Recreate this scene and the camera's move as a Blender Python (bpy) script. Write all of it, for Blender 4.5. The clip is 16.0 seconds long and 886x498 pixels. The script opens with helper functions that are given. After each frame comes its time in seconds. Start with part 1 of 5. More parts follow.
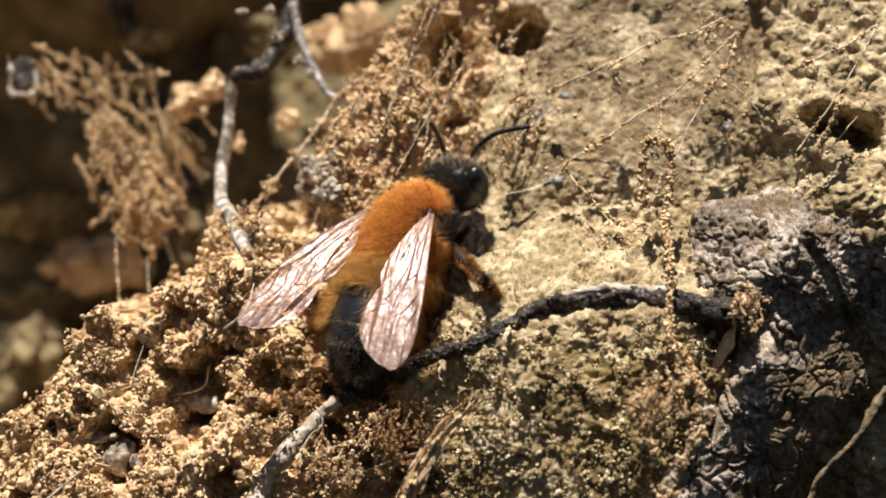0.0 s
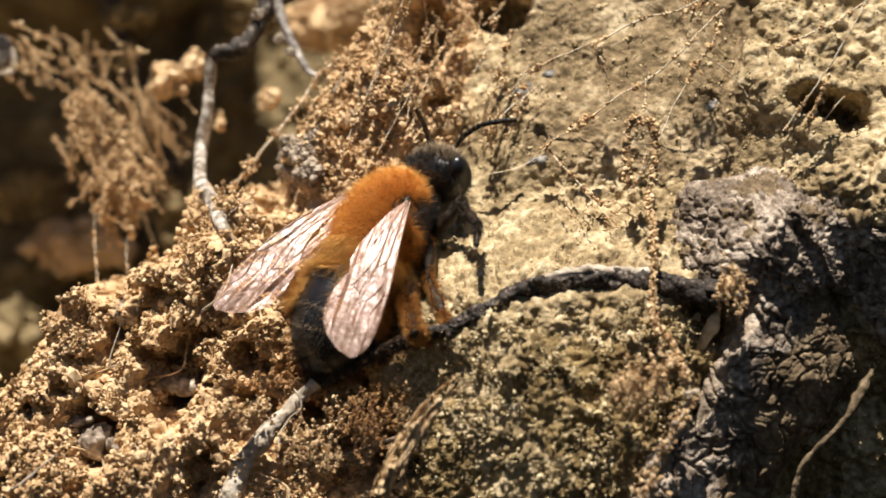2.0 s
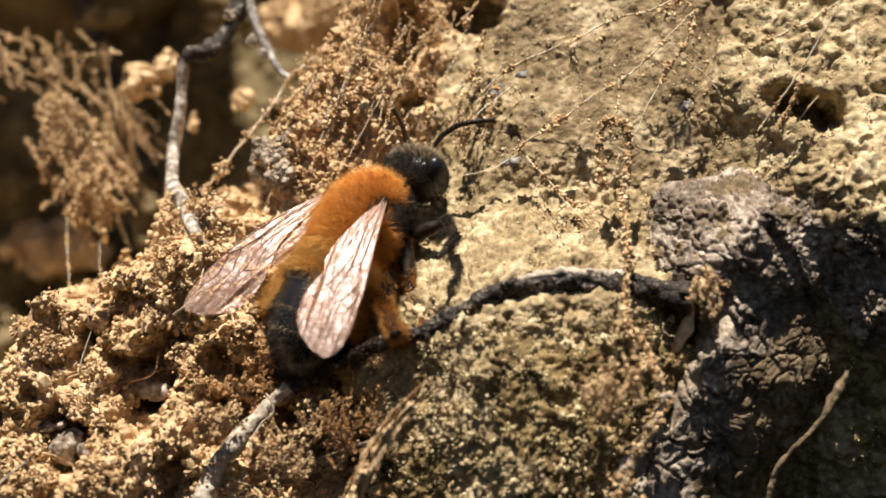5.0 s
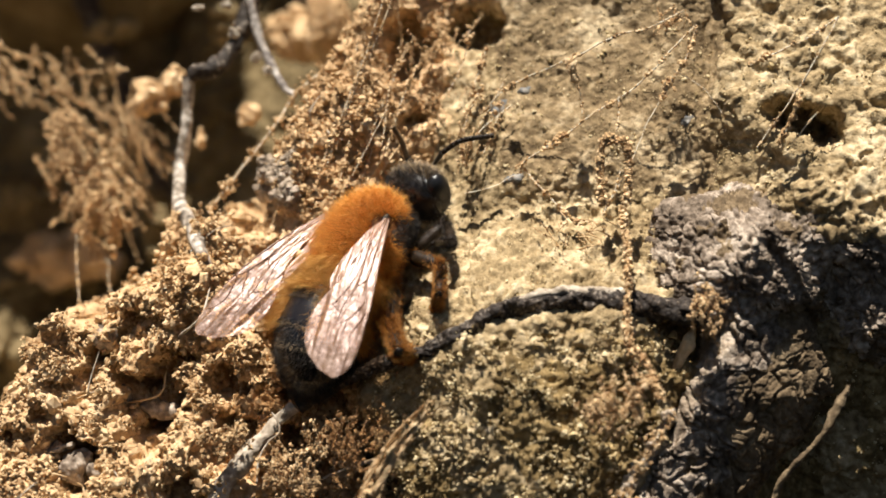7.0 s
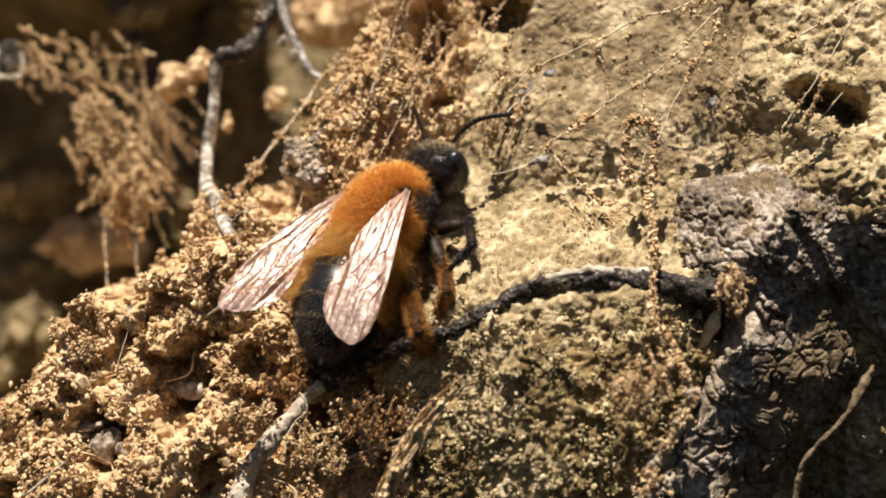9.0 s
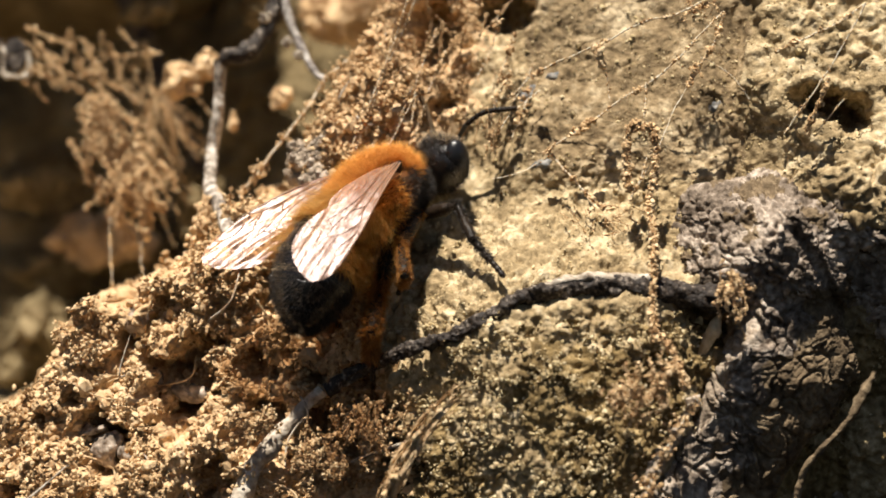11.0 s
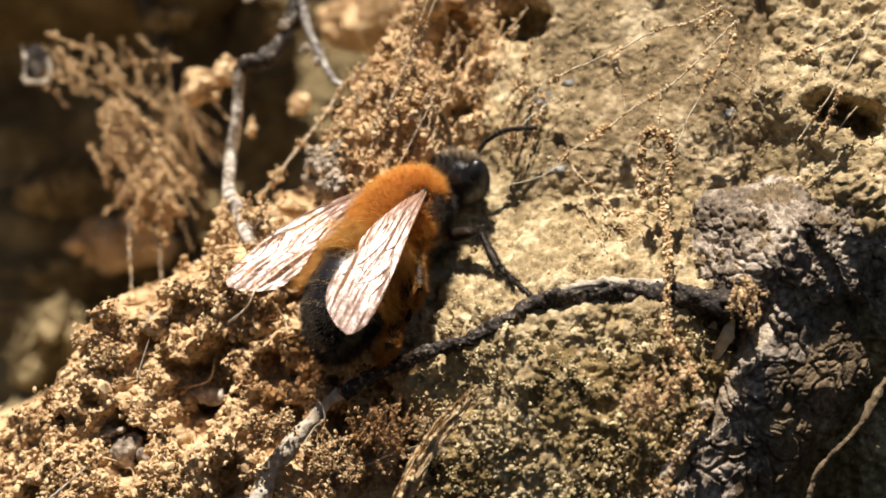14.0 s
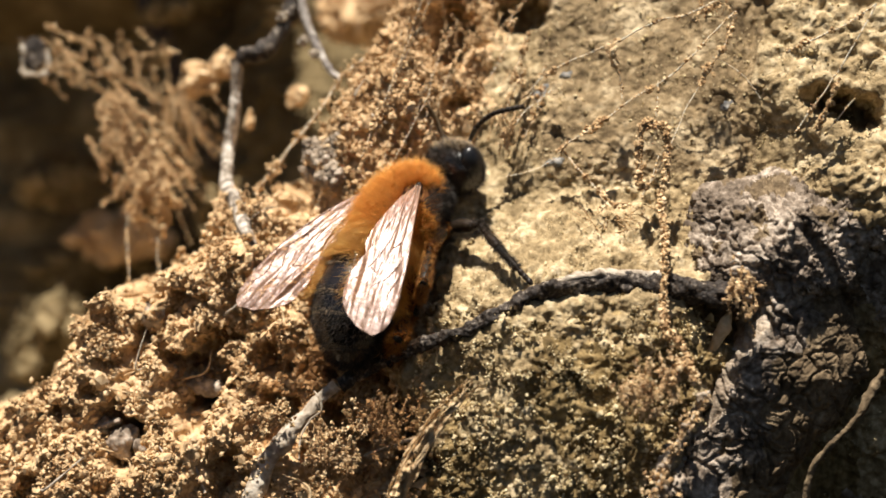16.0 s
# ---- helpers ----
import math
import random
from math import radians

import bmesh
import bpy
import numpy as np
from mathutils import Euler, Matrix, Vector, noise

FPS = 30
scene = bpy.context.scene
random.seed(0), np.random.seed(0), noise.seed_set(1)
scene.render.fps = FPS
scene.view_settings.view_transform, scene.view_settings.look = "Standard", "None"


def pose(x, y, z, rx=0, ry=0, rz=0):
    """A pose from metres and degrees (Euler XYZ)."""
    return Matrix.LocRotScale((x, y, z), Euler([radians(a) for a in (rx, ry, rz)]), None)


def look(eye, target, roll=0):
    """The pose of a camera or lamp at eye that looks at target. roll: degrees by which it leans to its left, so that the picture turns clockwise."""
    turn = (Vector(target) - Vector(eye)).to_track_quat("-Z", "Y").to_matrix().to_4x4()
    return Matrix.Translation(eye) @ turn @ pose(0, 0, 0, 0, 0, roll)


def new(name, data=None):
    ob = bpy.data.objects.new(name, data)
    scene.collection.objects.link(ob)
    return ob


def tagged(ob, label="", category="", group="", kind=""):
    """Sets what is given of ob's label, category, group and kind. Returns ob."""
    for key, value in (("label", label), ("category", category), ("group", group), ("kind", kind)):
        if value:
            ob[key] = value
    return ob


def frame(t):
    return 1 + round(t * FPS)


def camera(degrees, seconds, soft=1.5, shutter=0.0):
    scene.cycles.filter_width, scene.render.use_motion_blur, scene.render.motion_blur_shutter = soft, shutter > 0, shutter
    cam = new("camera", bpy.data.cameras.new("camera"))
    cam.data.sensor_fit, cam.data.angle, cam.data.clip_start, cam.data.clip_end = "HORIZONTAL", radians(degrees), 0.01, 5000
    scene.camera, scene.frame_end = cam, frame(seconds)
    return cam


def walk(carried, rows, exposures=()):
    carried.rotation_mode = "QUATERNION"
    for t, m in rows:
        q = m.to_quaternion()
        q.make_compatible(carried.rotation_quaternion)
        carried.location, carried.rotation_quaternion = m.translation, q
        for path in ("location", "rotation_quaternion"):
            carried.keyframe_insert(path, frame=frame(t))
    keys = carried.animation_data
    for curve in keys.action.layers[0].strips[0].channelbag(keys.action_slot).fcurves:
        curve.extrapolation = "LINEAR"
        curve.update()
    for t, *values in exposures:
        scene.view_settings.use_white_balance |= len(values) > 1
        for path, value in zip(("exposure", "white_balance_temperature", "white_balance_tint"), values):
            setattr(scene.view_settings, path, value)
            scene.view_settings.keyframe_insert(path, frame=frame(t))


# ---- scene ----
cam = camera(23.6, 16.0, soft=1.7)
cam.data.dof.use_dof = True
cam.data.dof.focus_distance = 0.1052
cam.data.dof.aperture_fstop = 36.0
PATH = [
    (0, (0.01031, -0.10721, -0.00399), (0.00040, 0.00228, -0.00019), -0.15),
    (0.5, (0.01030, -0.10708, -0.00377), (0.00021, 0.00241, -0.00051), -0.17),
    (1, (0.01039, -0.10649, -0.00399), (0.00041, 0.00302, -0.00090), -0.12),
    (1.5, (0.01101, -0.10571, -0.00361), (0.00105, 0.00380, -0.00085), -0.16),
    (2, (0.01102, -0.10559, -0.00389), (0.00120, 0.00393, -0.00113), -0.10),
    (2.5, (0.01075, -0.10549, -0.00382), (0.00139, 0.00409, -0.00127), -0.16),
    (3, (0.01093, -0.10545, -0.00407), (0.00160, 0.00412, -0.00128), -0.21),
    (3.5, (0.01146, -0.10548, -0.00373), (0.00179, 0.00407, -0.00121), -0.19),
    (6, (0.01221, -0.10445, -0.00294), (0.00265, 0.00512, -0.00099), -0.51),
    (6.5, (0.01265, -0.10595, -0.00214), (0.00263, 0.00359, -0.00092), -0.74),
    (7, (0.01355, -0.10554, -0.00074), (0.00236, 0.00389, -0.00020), -0.99),
    (7.5, (0.01332, -0.10616, -0.00096), (0.00170, 0.00322, -0.00039), -1.06),
    (8, (0.01338, -0.10636, -0.00081), (0.00113, 0.00295, -0.00071), -1.13),
    (8.5, (0.01375, -0.10672, -0.00029), (0.00106, 0.00255, -0.00039), -1.13),
    (9, (0.01326, -0.10621, -0.00170), (0.00107, 0.00311, -0.00114), -0.99),
    (11.5, (0.01559, -0.10599, 0.00091), (0.00096, 0.00302, -0.00078), -0.96),
    (12, (0.01601, -0.10662, 0.00138), (0.00090, 0.00232, -0.00057), -1.06),
    (12.5, (0.01598, -0.10641, 0.00178), (0.00077, 0.00251, -0.00056), -1.19),
    (13, (0.01586, -0.10699, 0.00121), (0.00073, 0.00196, -0.00044), -1.03),
    (13.5, (0.01533, -0.10707, 0.00082), (0.00045, 0.00191, -0.00061), -0.86),
    (14, (0.01495, -0.10709, 0.00023), (0.00026, 0.00192, -0.00069), -0.74),
    (14.5, (0.01539, -0.10692, 0.00048), (0.00023, 0.00203, -0.00063), -0.82),
    (15, (0.01500, -0.10720, -0.00007), (0.00027, 0.00180, -0.00080), -0.69),
    (15.5, (0.01486, -0.10687, -0.00052), (0.00028, 0.00216, -0.00123), -0.69),
    (16, (0.01526, -0.10700, -0.00033), (0.00039, 0.00199, -0.00111), -0.63),
]
walk(cam, [(t, look(eye, target, roll)) for t, eye, target, roll in PATH], [(0, 0.88, 6100, 10), (1, 0.88, 6180, 10), (2.5, 0.88, 6420, 10), (6, 0.88, 6450, 10), (16, 0.88, 6450, 10)])

# ---- light ----
SUN_WAY = Vector((-0.07, -0.31, 0.95)).normalized()
world = bpy.data.worlds.new("sky")
scene.world = world
world.use_nodes = True
sky = world.node_tree.nodes.new("ShaderNodeTexSky")
sky.sky_type = "NISHITA"
sky.sun_disc = False
sky.sun_elevation = math.asin(SUN_WAY.z)
sky.sun_rotation = math.atan2(SUN_WAY.x, SUN_WAY.y)
world.node_tree.links.new(sky.outputs[0], world.node_tree.nodes["Background"].inputs[0])
world.node_tree.nodes["Background"].inputs[1].default_value = 0.023
sun = new("sun", bpy.data.lights.new("sun", "SUN"))
sun.data.energy, sun.data.angle, sun.data.color = 5.0, radians(0.6), (1.0, 0.925, 0.81)
sun.matrix_world = look(SUN_WAY, (0, 0, 0))
scene.view_settings.exposure = 0.88

# ---- numeric tools: all lengths below are millimetres, turned into metres when a mesh is made ----
MM = 0.001
rng = np.random.default_rng(7)


def hashed(ix, iy, iz, seed):
    h = (ix.astype(np.int64) * 374761393 + iy.astype(np.int64) * 668265263 + iz.astype(np.int64) * 1274126177 + seed * 974711) & 0xFFFFFFFF
    h = ((h ^ (h >> 13)) * 1274126177) & 0xFFFFFFFF
    h = ((h ^ (h >> 16)) * 2246822519) & 0xFFFFFFFF
    return ((h ^ (h >> 15)) & 0xFFFFFF) / float(0xFFFFFF)


def vnoise(p, seed=0):
    """Smooth value noise in -1..1 at points p (n, 3)."""
    i = np.floor(p).astype(np.int64)
    f = p - i
    f = f * f * f * (f * (f * 6 - 15) + 10)
    out = 0
    for dx in (0, 1):
        for dy in (0, 1):
            for dz in (0, 1):
                w = (f[:, 0] if dx else 1 - f[:, 0]) * (f[:, 1] if dy else 1 - f[:, 1]) * (f[:, 2] if dz else 1 - f[:, 2])
                out = out + w * hashed(i[:, 0] + dx, i[:, 1] + dy, i[:, 2] + dz, seed)
    return out * 2 - 1


def fbm(p, size, octaves=4, seed=0, gain=0.5):
    out, amp = 0, 1.0
    for o in range(octaves):
        out = out + amp * vnoise(p / size * 2.0**o + 17.3 * o, seed + o)
        amp *= gain
    return out


def worley(p, size, seed=0, jitter=1.0):
    """Distances to the nearest and second nearest cell point, in cells."""
    q = p / size
    i = np.floor(q).astype(np.int64)
    d1, d2 = np.full(len(p), 9.0), np.full(len(p), 9.0)
    for dx in (-1, 0, 1):
        for dy in (-1, 0, 1):
            for dz in (-1, 0, 1):
                c = i + (dx, dy, dz)
                at = [c[:, k] + 0.5 + jitter * (hashed(c[:, 0], c[:, 1], c[:, 2], seed + 31 * k) - 0.5) for k in range(3)]
                d = np.sqrt(sum((q[:, k] - at[k]) ** 2 for k in range(3)))
                d2 = np.where(d < d1, d1, np.minimum(d2, d))
                d1 = np.minimum(d1, d)
    return d1, d2


def step(a, b, x):
    t = np.clip((x - a) / (b - a), 0, 1)
    return t * t * (3 - 2 * t)


def mesh_of(name, verts, faces, material=None, smooth=True):
    """A mesh from arrays of millimetre points and equal-sided faces."""
    verts, faces = np.asarray(verts, float) * MM, np.asarray(faces, np.int32)
    me = bpy.data.meshes.new(name)
    n, k = faces.shape
    me.vertices.add(len(verts))
    me.vertices.foreach_set("co", verts.ravel())
    me.loops.add(n * k)
    me.loops.foreach_set("vertex_index", faces.ravel())
    me.polygons.add(n)
    me.polygons.foreach_set("loop_start", np.arange(n, dtype=np.int32) * k)
    me.polygons.foreach_set("loop_total", np.full(n, k, np.int32))
    me.polygons.foreach_set("use_smooth", np.full(n, smooth))
    me.update(calc_edges=True)
    if material:
        me.materials.append(material)
    return me


def part(name, me, parent=None, label=""):
    ob = new(name, me)
    if parent:
        ob.parent = parent
    return tagged(ob, label)


def grid_faces(nu, nv, wrap_v=False):
    u, v = np.meshgrid(np.arange(nu - 1), np.arange(nv if wrap_v else nv - 1), indexing="ij")
    v2 = (v + 1) % nv
    return np.stack([u * nv + v, (u + 1) * nv + v, (u + 1) * nv + v2, u * nv + v2], -1).reshape(-1, 4)


def spline(points, n):
    """Catmull-Rom through points, n samples evenly spaced along it."""
    p = np.asarray(points, float)
    if len(p) == 2:
        return p[0] + (p[1] - p[0]) * np.linspace(0, 1, n)[:, None]
    q = np.vstack([2 * p[0] - p[1], p, 2 * p[-1] - p[-2]])
    t = np.linspace(0, len(p) - 1 - 1e-9, n * 4)
    i = t.astype(int)
    f = (t - i)[:, None]
    a, b, c, d = q[i], q[i + 1], q[i + 2], q[i + 3]
    s = 0.5 * (2 * b + (c - a) * f + (2 * a - 5 * b + 4 * c - d) * f**2 + (3 * b - a - 3 * c + d) * f**3)
    length = np.r_[0, np.cumsum(np.linalg.norm(np.diff(s, axis=0), axis=1))]
    want = np.linspace(0, length[-1], n)
    return np.stack([np.interp(want, length, s[:, k]) for k in range(3)], -1)


def frames(path):
    tan = np.gradient(path, axis=0)
    tan /= np.linalg.norm(tan, axis=1)[:, None] + 1e-12
    side = np.zeros_like(path)
    ref = np.array([0.13, -0.9, 0.37])
    for k, t in enumerate(tan):
        ref = ref - t * (ref @ t)
        ref /= np.linalg.norm(ref) + 1e-12
        side[k] = ref
    return tan, side, np.cross(tan, side)


def tube_arrays(points, radii, n=60, around=12, rough=0.0, grain=0.4, seed=0, flat=1.0, ridges=0.0):
    path = spline(points, n)
    r = np.interp(np.linspace(0, 1, n), np.linspace(0, 1, len(radii)), radii)
    _, a, b = frames(path)
    ang = np.linspace(0, 2 * np.pi, around, endpoint=False)
    ring = a[:, None, :] * np.cos(ang)[None, :, None] + b[:, None, :] * np.sin(ang)[None, :, None] * flat
    verts = path[:, None, :] + ring * r[:, None, None]
    flatv = verts.reshape(-1, 3)
    if rough:
        d = fbm(flatv + seed * 7.7, grain, 3, seed) * rough
        if ridges:
            long = np.stack([np.tile(np.cos(ang) * 3, n), np.tile(np.sin(ang) * 3, n), np.repeat(np.arange(n) * 0.08, around)], -1)
            d = d + ridges * vnoise(long * 1.3 + seed, seed + 5)
        flatv = flatv + ring.reshape(-1, 3) * d[:, None]
    faces = grid_faces(n, around, True)
    # close the ends with points that draw the last rings together
    verts = np.vstack([flatv, path[:1] - (path[1:2] - path[:1]) * 0.3, path[-1:] + (path[-1:] - path[-2:-1]) * 0.3])
    k, last = len(flatv), (n - 1) * around
    j = np.arange(around)
    cap = np.concatenate([np.stack([np.full(around, k), (j + 1) % around, j, j], -1)[:, :3], np.stack([np.full(around, k + 1), last + j, last + (j + 1) % around], -1)])
    tri = np.concatenate([faces[:, [0, 1, 2]], faces[:, [0, 2, 3]], cap])
    return verts, tri


def join(pieces):
    verts, faces, at = [], [], 0
    for v, f in pieces:
        verts.append(v)
        faces.append(np.asarray(f) + at)
        at += len(v)
    return np.vstack(verts), np.vstack(faces)


PHI = (1 + 5**0.5) / 2
ICO_V = np.array([(-1, PHI, 0), (1, PHI, 0), (-1, -PHI, 0), (1, -PHI, 0), (0, -1, PHI), (0, 1, PHI), (0, -1, -PHI), (0, 1, -PHI), (PHI, 0, -1), (PHI, 0, 1), (-PHI, 0, -1), (-PHI, 0, 1)]) / (1 + PHI**2) ** 0.5
ICO_F = np.array([(0, 11, 5), (0, 5, 1), (0, 1, 7), (0, 7, 10), (0, 10, 11), (1, 5, 9), (5, 11, 4), (11, 10, 2), (10, 7, 6), (7, 1, 8), (3, 9, 4), (3, 4, 2), (3, 2, 6), (3, 6, 8), (3, 8, 9), (4, 9, 5), (2, 4, 11), (6, 2, 10), (8, 6, 7), (9, 8, 1)])


def crumbs(centres, radii, jag=0.42):
    """Angular crumbs of the given radii round the centres."""
    n = len(centres)
    q = rng.normal(size=(n, 3, 3))
    turn, _ = np.linalg.qr(q)
    shape = ICO_V[None] * (1 + jag * rng.uniform(-1, 1, (n, 12, 1)))
    shape = shape * rng.uniform(0.65, 1.25, (n, 1, 3))
    verts = np.einsum("nij,nkj->nki", turn, shape) * np.asarray(radii)[:, None, None] + np.asarray(centres)[:, None, :]
    faces = (ICO_F[None] + (np.arange(n) * 12)[:, None, None]).reshape(-1, 3)
    return verts.reshape(-1, 3), faces


def hairs(roots, ways, lengths, radius=0.012, bend=0.25, droop=(0, 0, 0)):
    """Thin tapering hairs of three sides and two joints."""
    n = len(roots)
    ways = ways / (np.linalg.norm(ways, axis=1)[:, None] + 1e-9)
    side = np.cross(ways, rng.normal(size=(n, 3)))
    side /= np.linalg.norm(side, axis=1)[:, None] + 1e-9
    other = np.cross(ways, side)
    L = np.asarray(lengths)[:, None]
    mid = roots + ways * L * 0.55 + side * L * bend * 0.15
    tip = roots + ways * L + side * L * bend * 0.6 + np.asarray(droop) * L
    ring = [np.cos(a) * side + np.sin(a) * other for a in (0, 2.1, 4.2)]
    verts = np.stack([roots + r * radius for r in ring] + [mid + r * radius * 0.8 for r in ring] + [tip], 1)
    f = np.array([(0, 1, 4), (0, 4, 3), (1, 2, 5), (1, 5, 4), (2, 0, 3), (2, 3, 5), (3, 4, 6), (4, 5, 6), (5, 3, 6)])
    faces = (f[None] + (np.arange(n) * 7)[:, None, None]).reshape(-1, 3)
    return verts.reshape(-1, 3), faces


# ---- materials ----
def material(name, stops, scale, rough=0.9, fine=3.0, bump=0.3, bump_scale=None, metallic=0.0, spread=(0.3, 0.7), island=0.0, detail=6.0, specular=0.3, **extra):
    """A grainy surface: colours by a noise of two scales, relief by another. scale: grains in a millimetre."""
    m = bpy.data.materials.new(name)
    m.use_nodes = True
    nt, bsdf = m.node_tree, m.node_tree.nodes["Principled BSDF"]
    co = nt.nodes.new("ShaderNodeTexCoord")
    n1, n2 = nt.nodes.new("ShaderNodeTexNoise"), nt.nodes.new("ShaderNodeTexNoise")
    n1.inputs["Scale"].default_value, n1.inputs["Detail"].default_value = scale / MM, detail
    n2.inputs["Scale"].default_value, n2.inputs["Detail"].default_value = scale * fine / MM, detail
    for n in (n1, n2):
        nt.links.new(co.outputs["Object"], n.inputs["Vector"])
    add = nt.nodes.new("ShaderNodeMath")
    add.operation = "MULTIPLY_ADD"
    nt.links.new(n2.outputs["Fac"], add.inputs[0])
    add.inputs[1].default_value = 0.5
    half = nt.nodes.new("ShaderNodeMath")
    half.operation = "MULTIPLY"
    half.inputs[1].default_value = 0.5
    nt.links.new(n1.outputs["Fac"], half.inputs[0])
    nt.links.new(half.outputs[0], add.inputs[2])
    last = add.outputs[0]
    if island:
        geo = nt.nodes.new("ShaderNodeNewGeometry")
        mix = nt.nodes.new("ShaderNodeMath")
        mix.operation = "MULTIPLY_ADD"
        sub = nt.nodes.new("ShaderNodeMath")
        sub.operation = "SUBTRACT"
        sub.inputs[1].default_value = 0.5
        nt.links.new(geo.outputs["Random Per Island"], sub.inputs[0])
        nt.links.new(sub.outputs[0], mix.inputs[0])
        mix.inputs[1].default_value = island
        nt.links.new(last, mix.inputs[2])
        last = mix.outputs[0]
    ramp = nt.nodes.new("ShaderNodeValToRGB")
    nt.links.new(last, ramp.inputs[0])
    ramp.color_ramp.elements[0].position, ramp.color_ramp.elements[1].position = spread
    while len(ramp.color_ramp.elements) < len(stops):
        ramp.color_ramp.elements.new(0.5)
    for k, c in enumerate(stops):
        e = ramp.color_ramp.elements[k]
        e.position = spread[0] + (spread[1] - spread[0]) * k / max(1, len(stops) - 1)
        e.color = (*c, 1)
    nt.links.new(ramp.outputs[0], bsdf.inputs["Base Color"])
    bsdf.inputs["Roughness"].default_value, bsdf.inputs["Metallic"].default_value = rough, metallic
    bsdf.inputs["Specular IOR Level"].default_value = specular
    for key, value in extra.items():
        bsdf.inputs[key.replace("_", " ").title().replace("Ior", "IOR")].default_value = value
    if bump:
        b = nt.nodes.new("ShaderNodeBump")
        b.inputs["Strength"].default_value, b.inputs["Distance"].default_value = bump, 0.12 * MM
        n3 = nt.nodes.new("ShaderNodeTexNoise")
        n3.inputs["Scale"].default_value, n3.inputs["Detail"].default_value = (bump_scale or scale * fine * 2) / MM, 4.0
        nt.links.new(co.outputs["Object"], n3.inputs["Vector"])
        nt.links.new(n3.outputs["Fac"], b.inputs["Height"])
        nt.links.new(b.outputs[0], bsdf.inputs["Normal"])
    return m


EARTH = material("pale_earth", [(0.11, 0.074, 0.033), (0.345, 0.255, 0.136), (0.68, 0.555, 0.36)], 0.35, fine=6, bump=0.7, bump_scale=9, spread=(0.34, 0.66))
EARTH_BROWN_DIM = material("brown_earth", [(0.085, 0.055, 0.026), (0.26, 0.185, 0.098), (0.55, 0.435, 0.275)], 0.35, fine=6, bump=0.7, bump_scale=9, spread=(0.34, 0.66))
EARTH_GRAIN = material("earth_grain", [(0.26, 0.19, 0.09), (0.45, 0.345, 0.18), (0.64, 0.53, 0.33)], 0.6, fine=5, bump=0.4, bump_scale=12, island=0.5)
CRUMB = material("brown_crumb", [(0.27, 0.16, 0.075), (0.58, 0.395, 0.215), (0.78, 0.60, 0.385)], 0.5, fine=6, bump=0.6, bump_scale=9)
CRUMB_GRAIN = material("brown_crumb_grain", [(0.24, 0.14, 0.06), (0.46, 0.295, 0.145), (0.64, 0.475, 0.28)], 0.8, fine=4, bump=0.4, bump_scale=12, island=0.4)
SILK_CRUMB = material("rusty_crumb", [(0.29, 0.17, 0.08), (0.55, 0.37, 0.19), (0.75, 0.56, 0.34)], 0.8, fine=4, bump=0.4, bump_scale=12, island=0.4)
MOSSY_SHADED = material("mossy_earth", [(0.05, 0.031, 0.011), (0.185, 0.125, 0.05), (0.50, 0.365, 0.175)], 0.4, fine=6, bump=0.6, bump_scale=9)
# Bank earth again, with the shade of the recess put into its colour.
SHADED_EARTH = material("dark_earth", [(0.045, 0.033, 0.016), (0.16, 0.117, 0.056), (0.36, 0.275, 0.15)], 0.12, fine=5, bump=0.4, bump_scale=3)
BARK = material("grey_bark", [(0.05, 0.034, 0.021), (0.225, 0.175, 0.132), (0.56, 0.47, 0.38)], 0.5, fine=5, bump=0.6, bump_scale=9, spread=(0.36, 0.64))
BARK_DIRT = material("dusty_bark", [(0.05, 0.034, 0.020), (0.15, 0.105, 0.06), (0.36, 0.27, 0.165)], 0.6, fine=5, bump=0.6, bump_scale=8)
BARK_PALE = material("pale_dusty_bark", [(0.12, 0.085, 0.055), (0.34, 0.27, 0.20), (0.60, 0.51, 0.42)], 0.6, fine=5, bump=0.7, bump_scale=8)
TWIG_DARK = material("dark_root", [(0.012, 0.008, 0.006), (0.045, 0.032, 0.023), (0.42, 0.35, 0.28)], 1.2, fine=4, bump=0.9, bump_scale=7, rough=0.6, spread=(0.40, 0.70))
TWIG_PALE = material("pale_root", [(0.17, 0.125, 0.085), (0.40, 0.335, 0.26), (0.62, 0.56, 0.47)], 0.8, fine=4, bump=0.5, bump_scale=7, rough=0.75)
TWIG_GREY = material("grey_stick", [(0.06, 0.05, 0.045), (0.22, 0.19, 0.17), (0.60, 0.56, 0.50)], 0.7, fine=4, bump=0.5, bump_scale=6, rough=0.6)
TWIG_WHITE = material("bleached_stick", [(0.06, 0.045, 0.034), (0.30, 0.25, 0.20), (0.66, 0.61, 0.54)], 0.7, fine=4, bump=0.7, bump_scale=5, rough=0.45, spread=(0.36, 0.64))
SILK = material("silk", [(0.55, 0.49, 0.36), (0.8, 0.74, 0.62)], 2.0, bump=0, rough=0.45)
FLINT = material("blue_grey_stone", [(0.05, 0.053, 0.056), (0.14, 0.143, 0.143), (0.42, 0.38, 0.32)], 0.7, fine=4, bump=0.3, rough=0.55)
HUSK = material("straw_husk", [(0.28, 0.17, 0.08), (0.54, 0.38, 0.21), (0.74, 0.59, 0.38)], 0.7, fine=4, bump=0.4, rough=0.6)

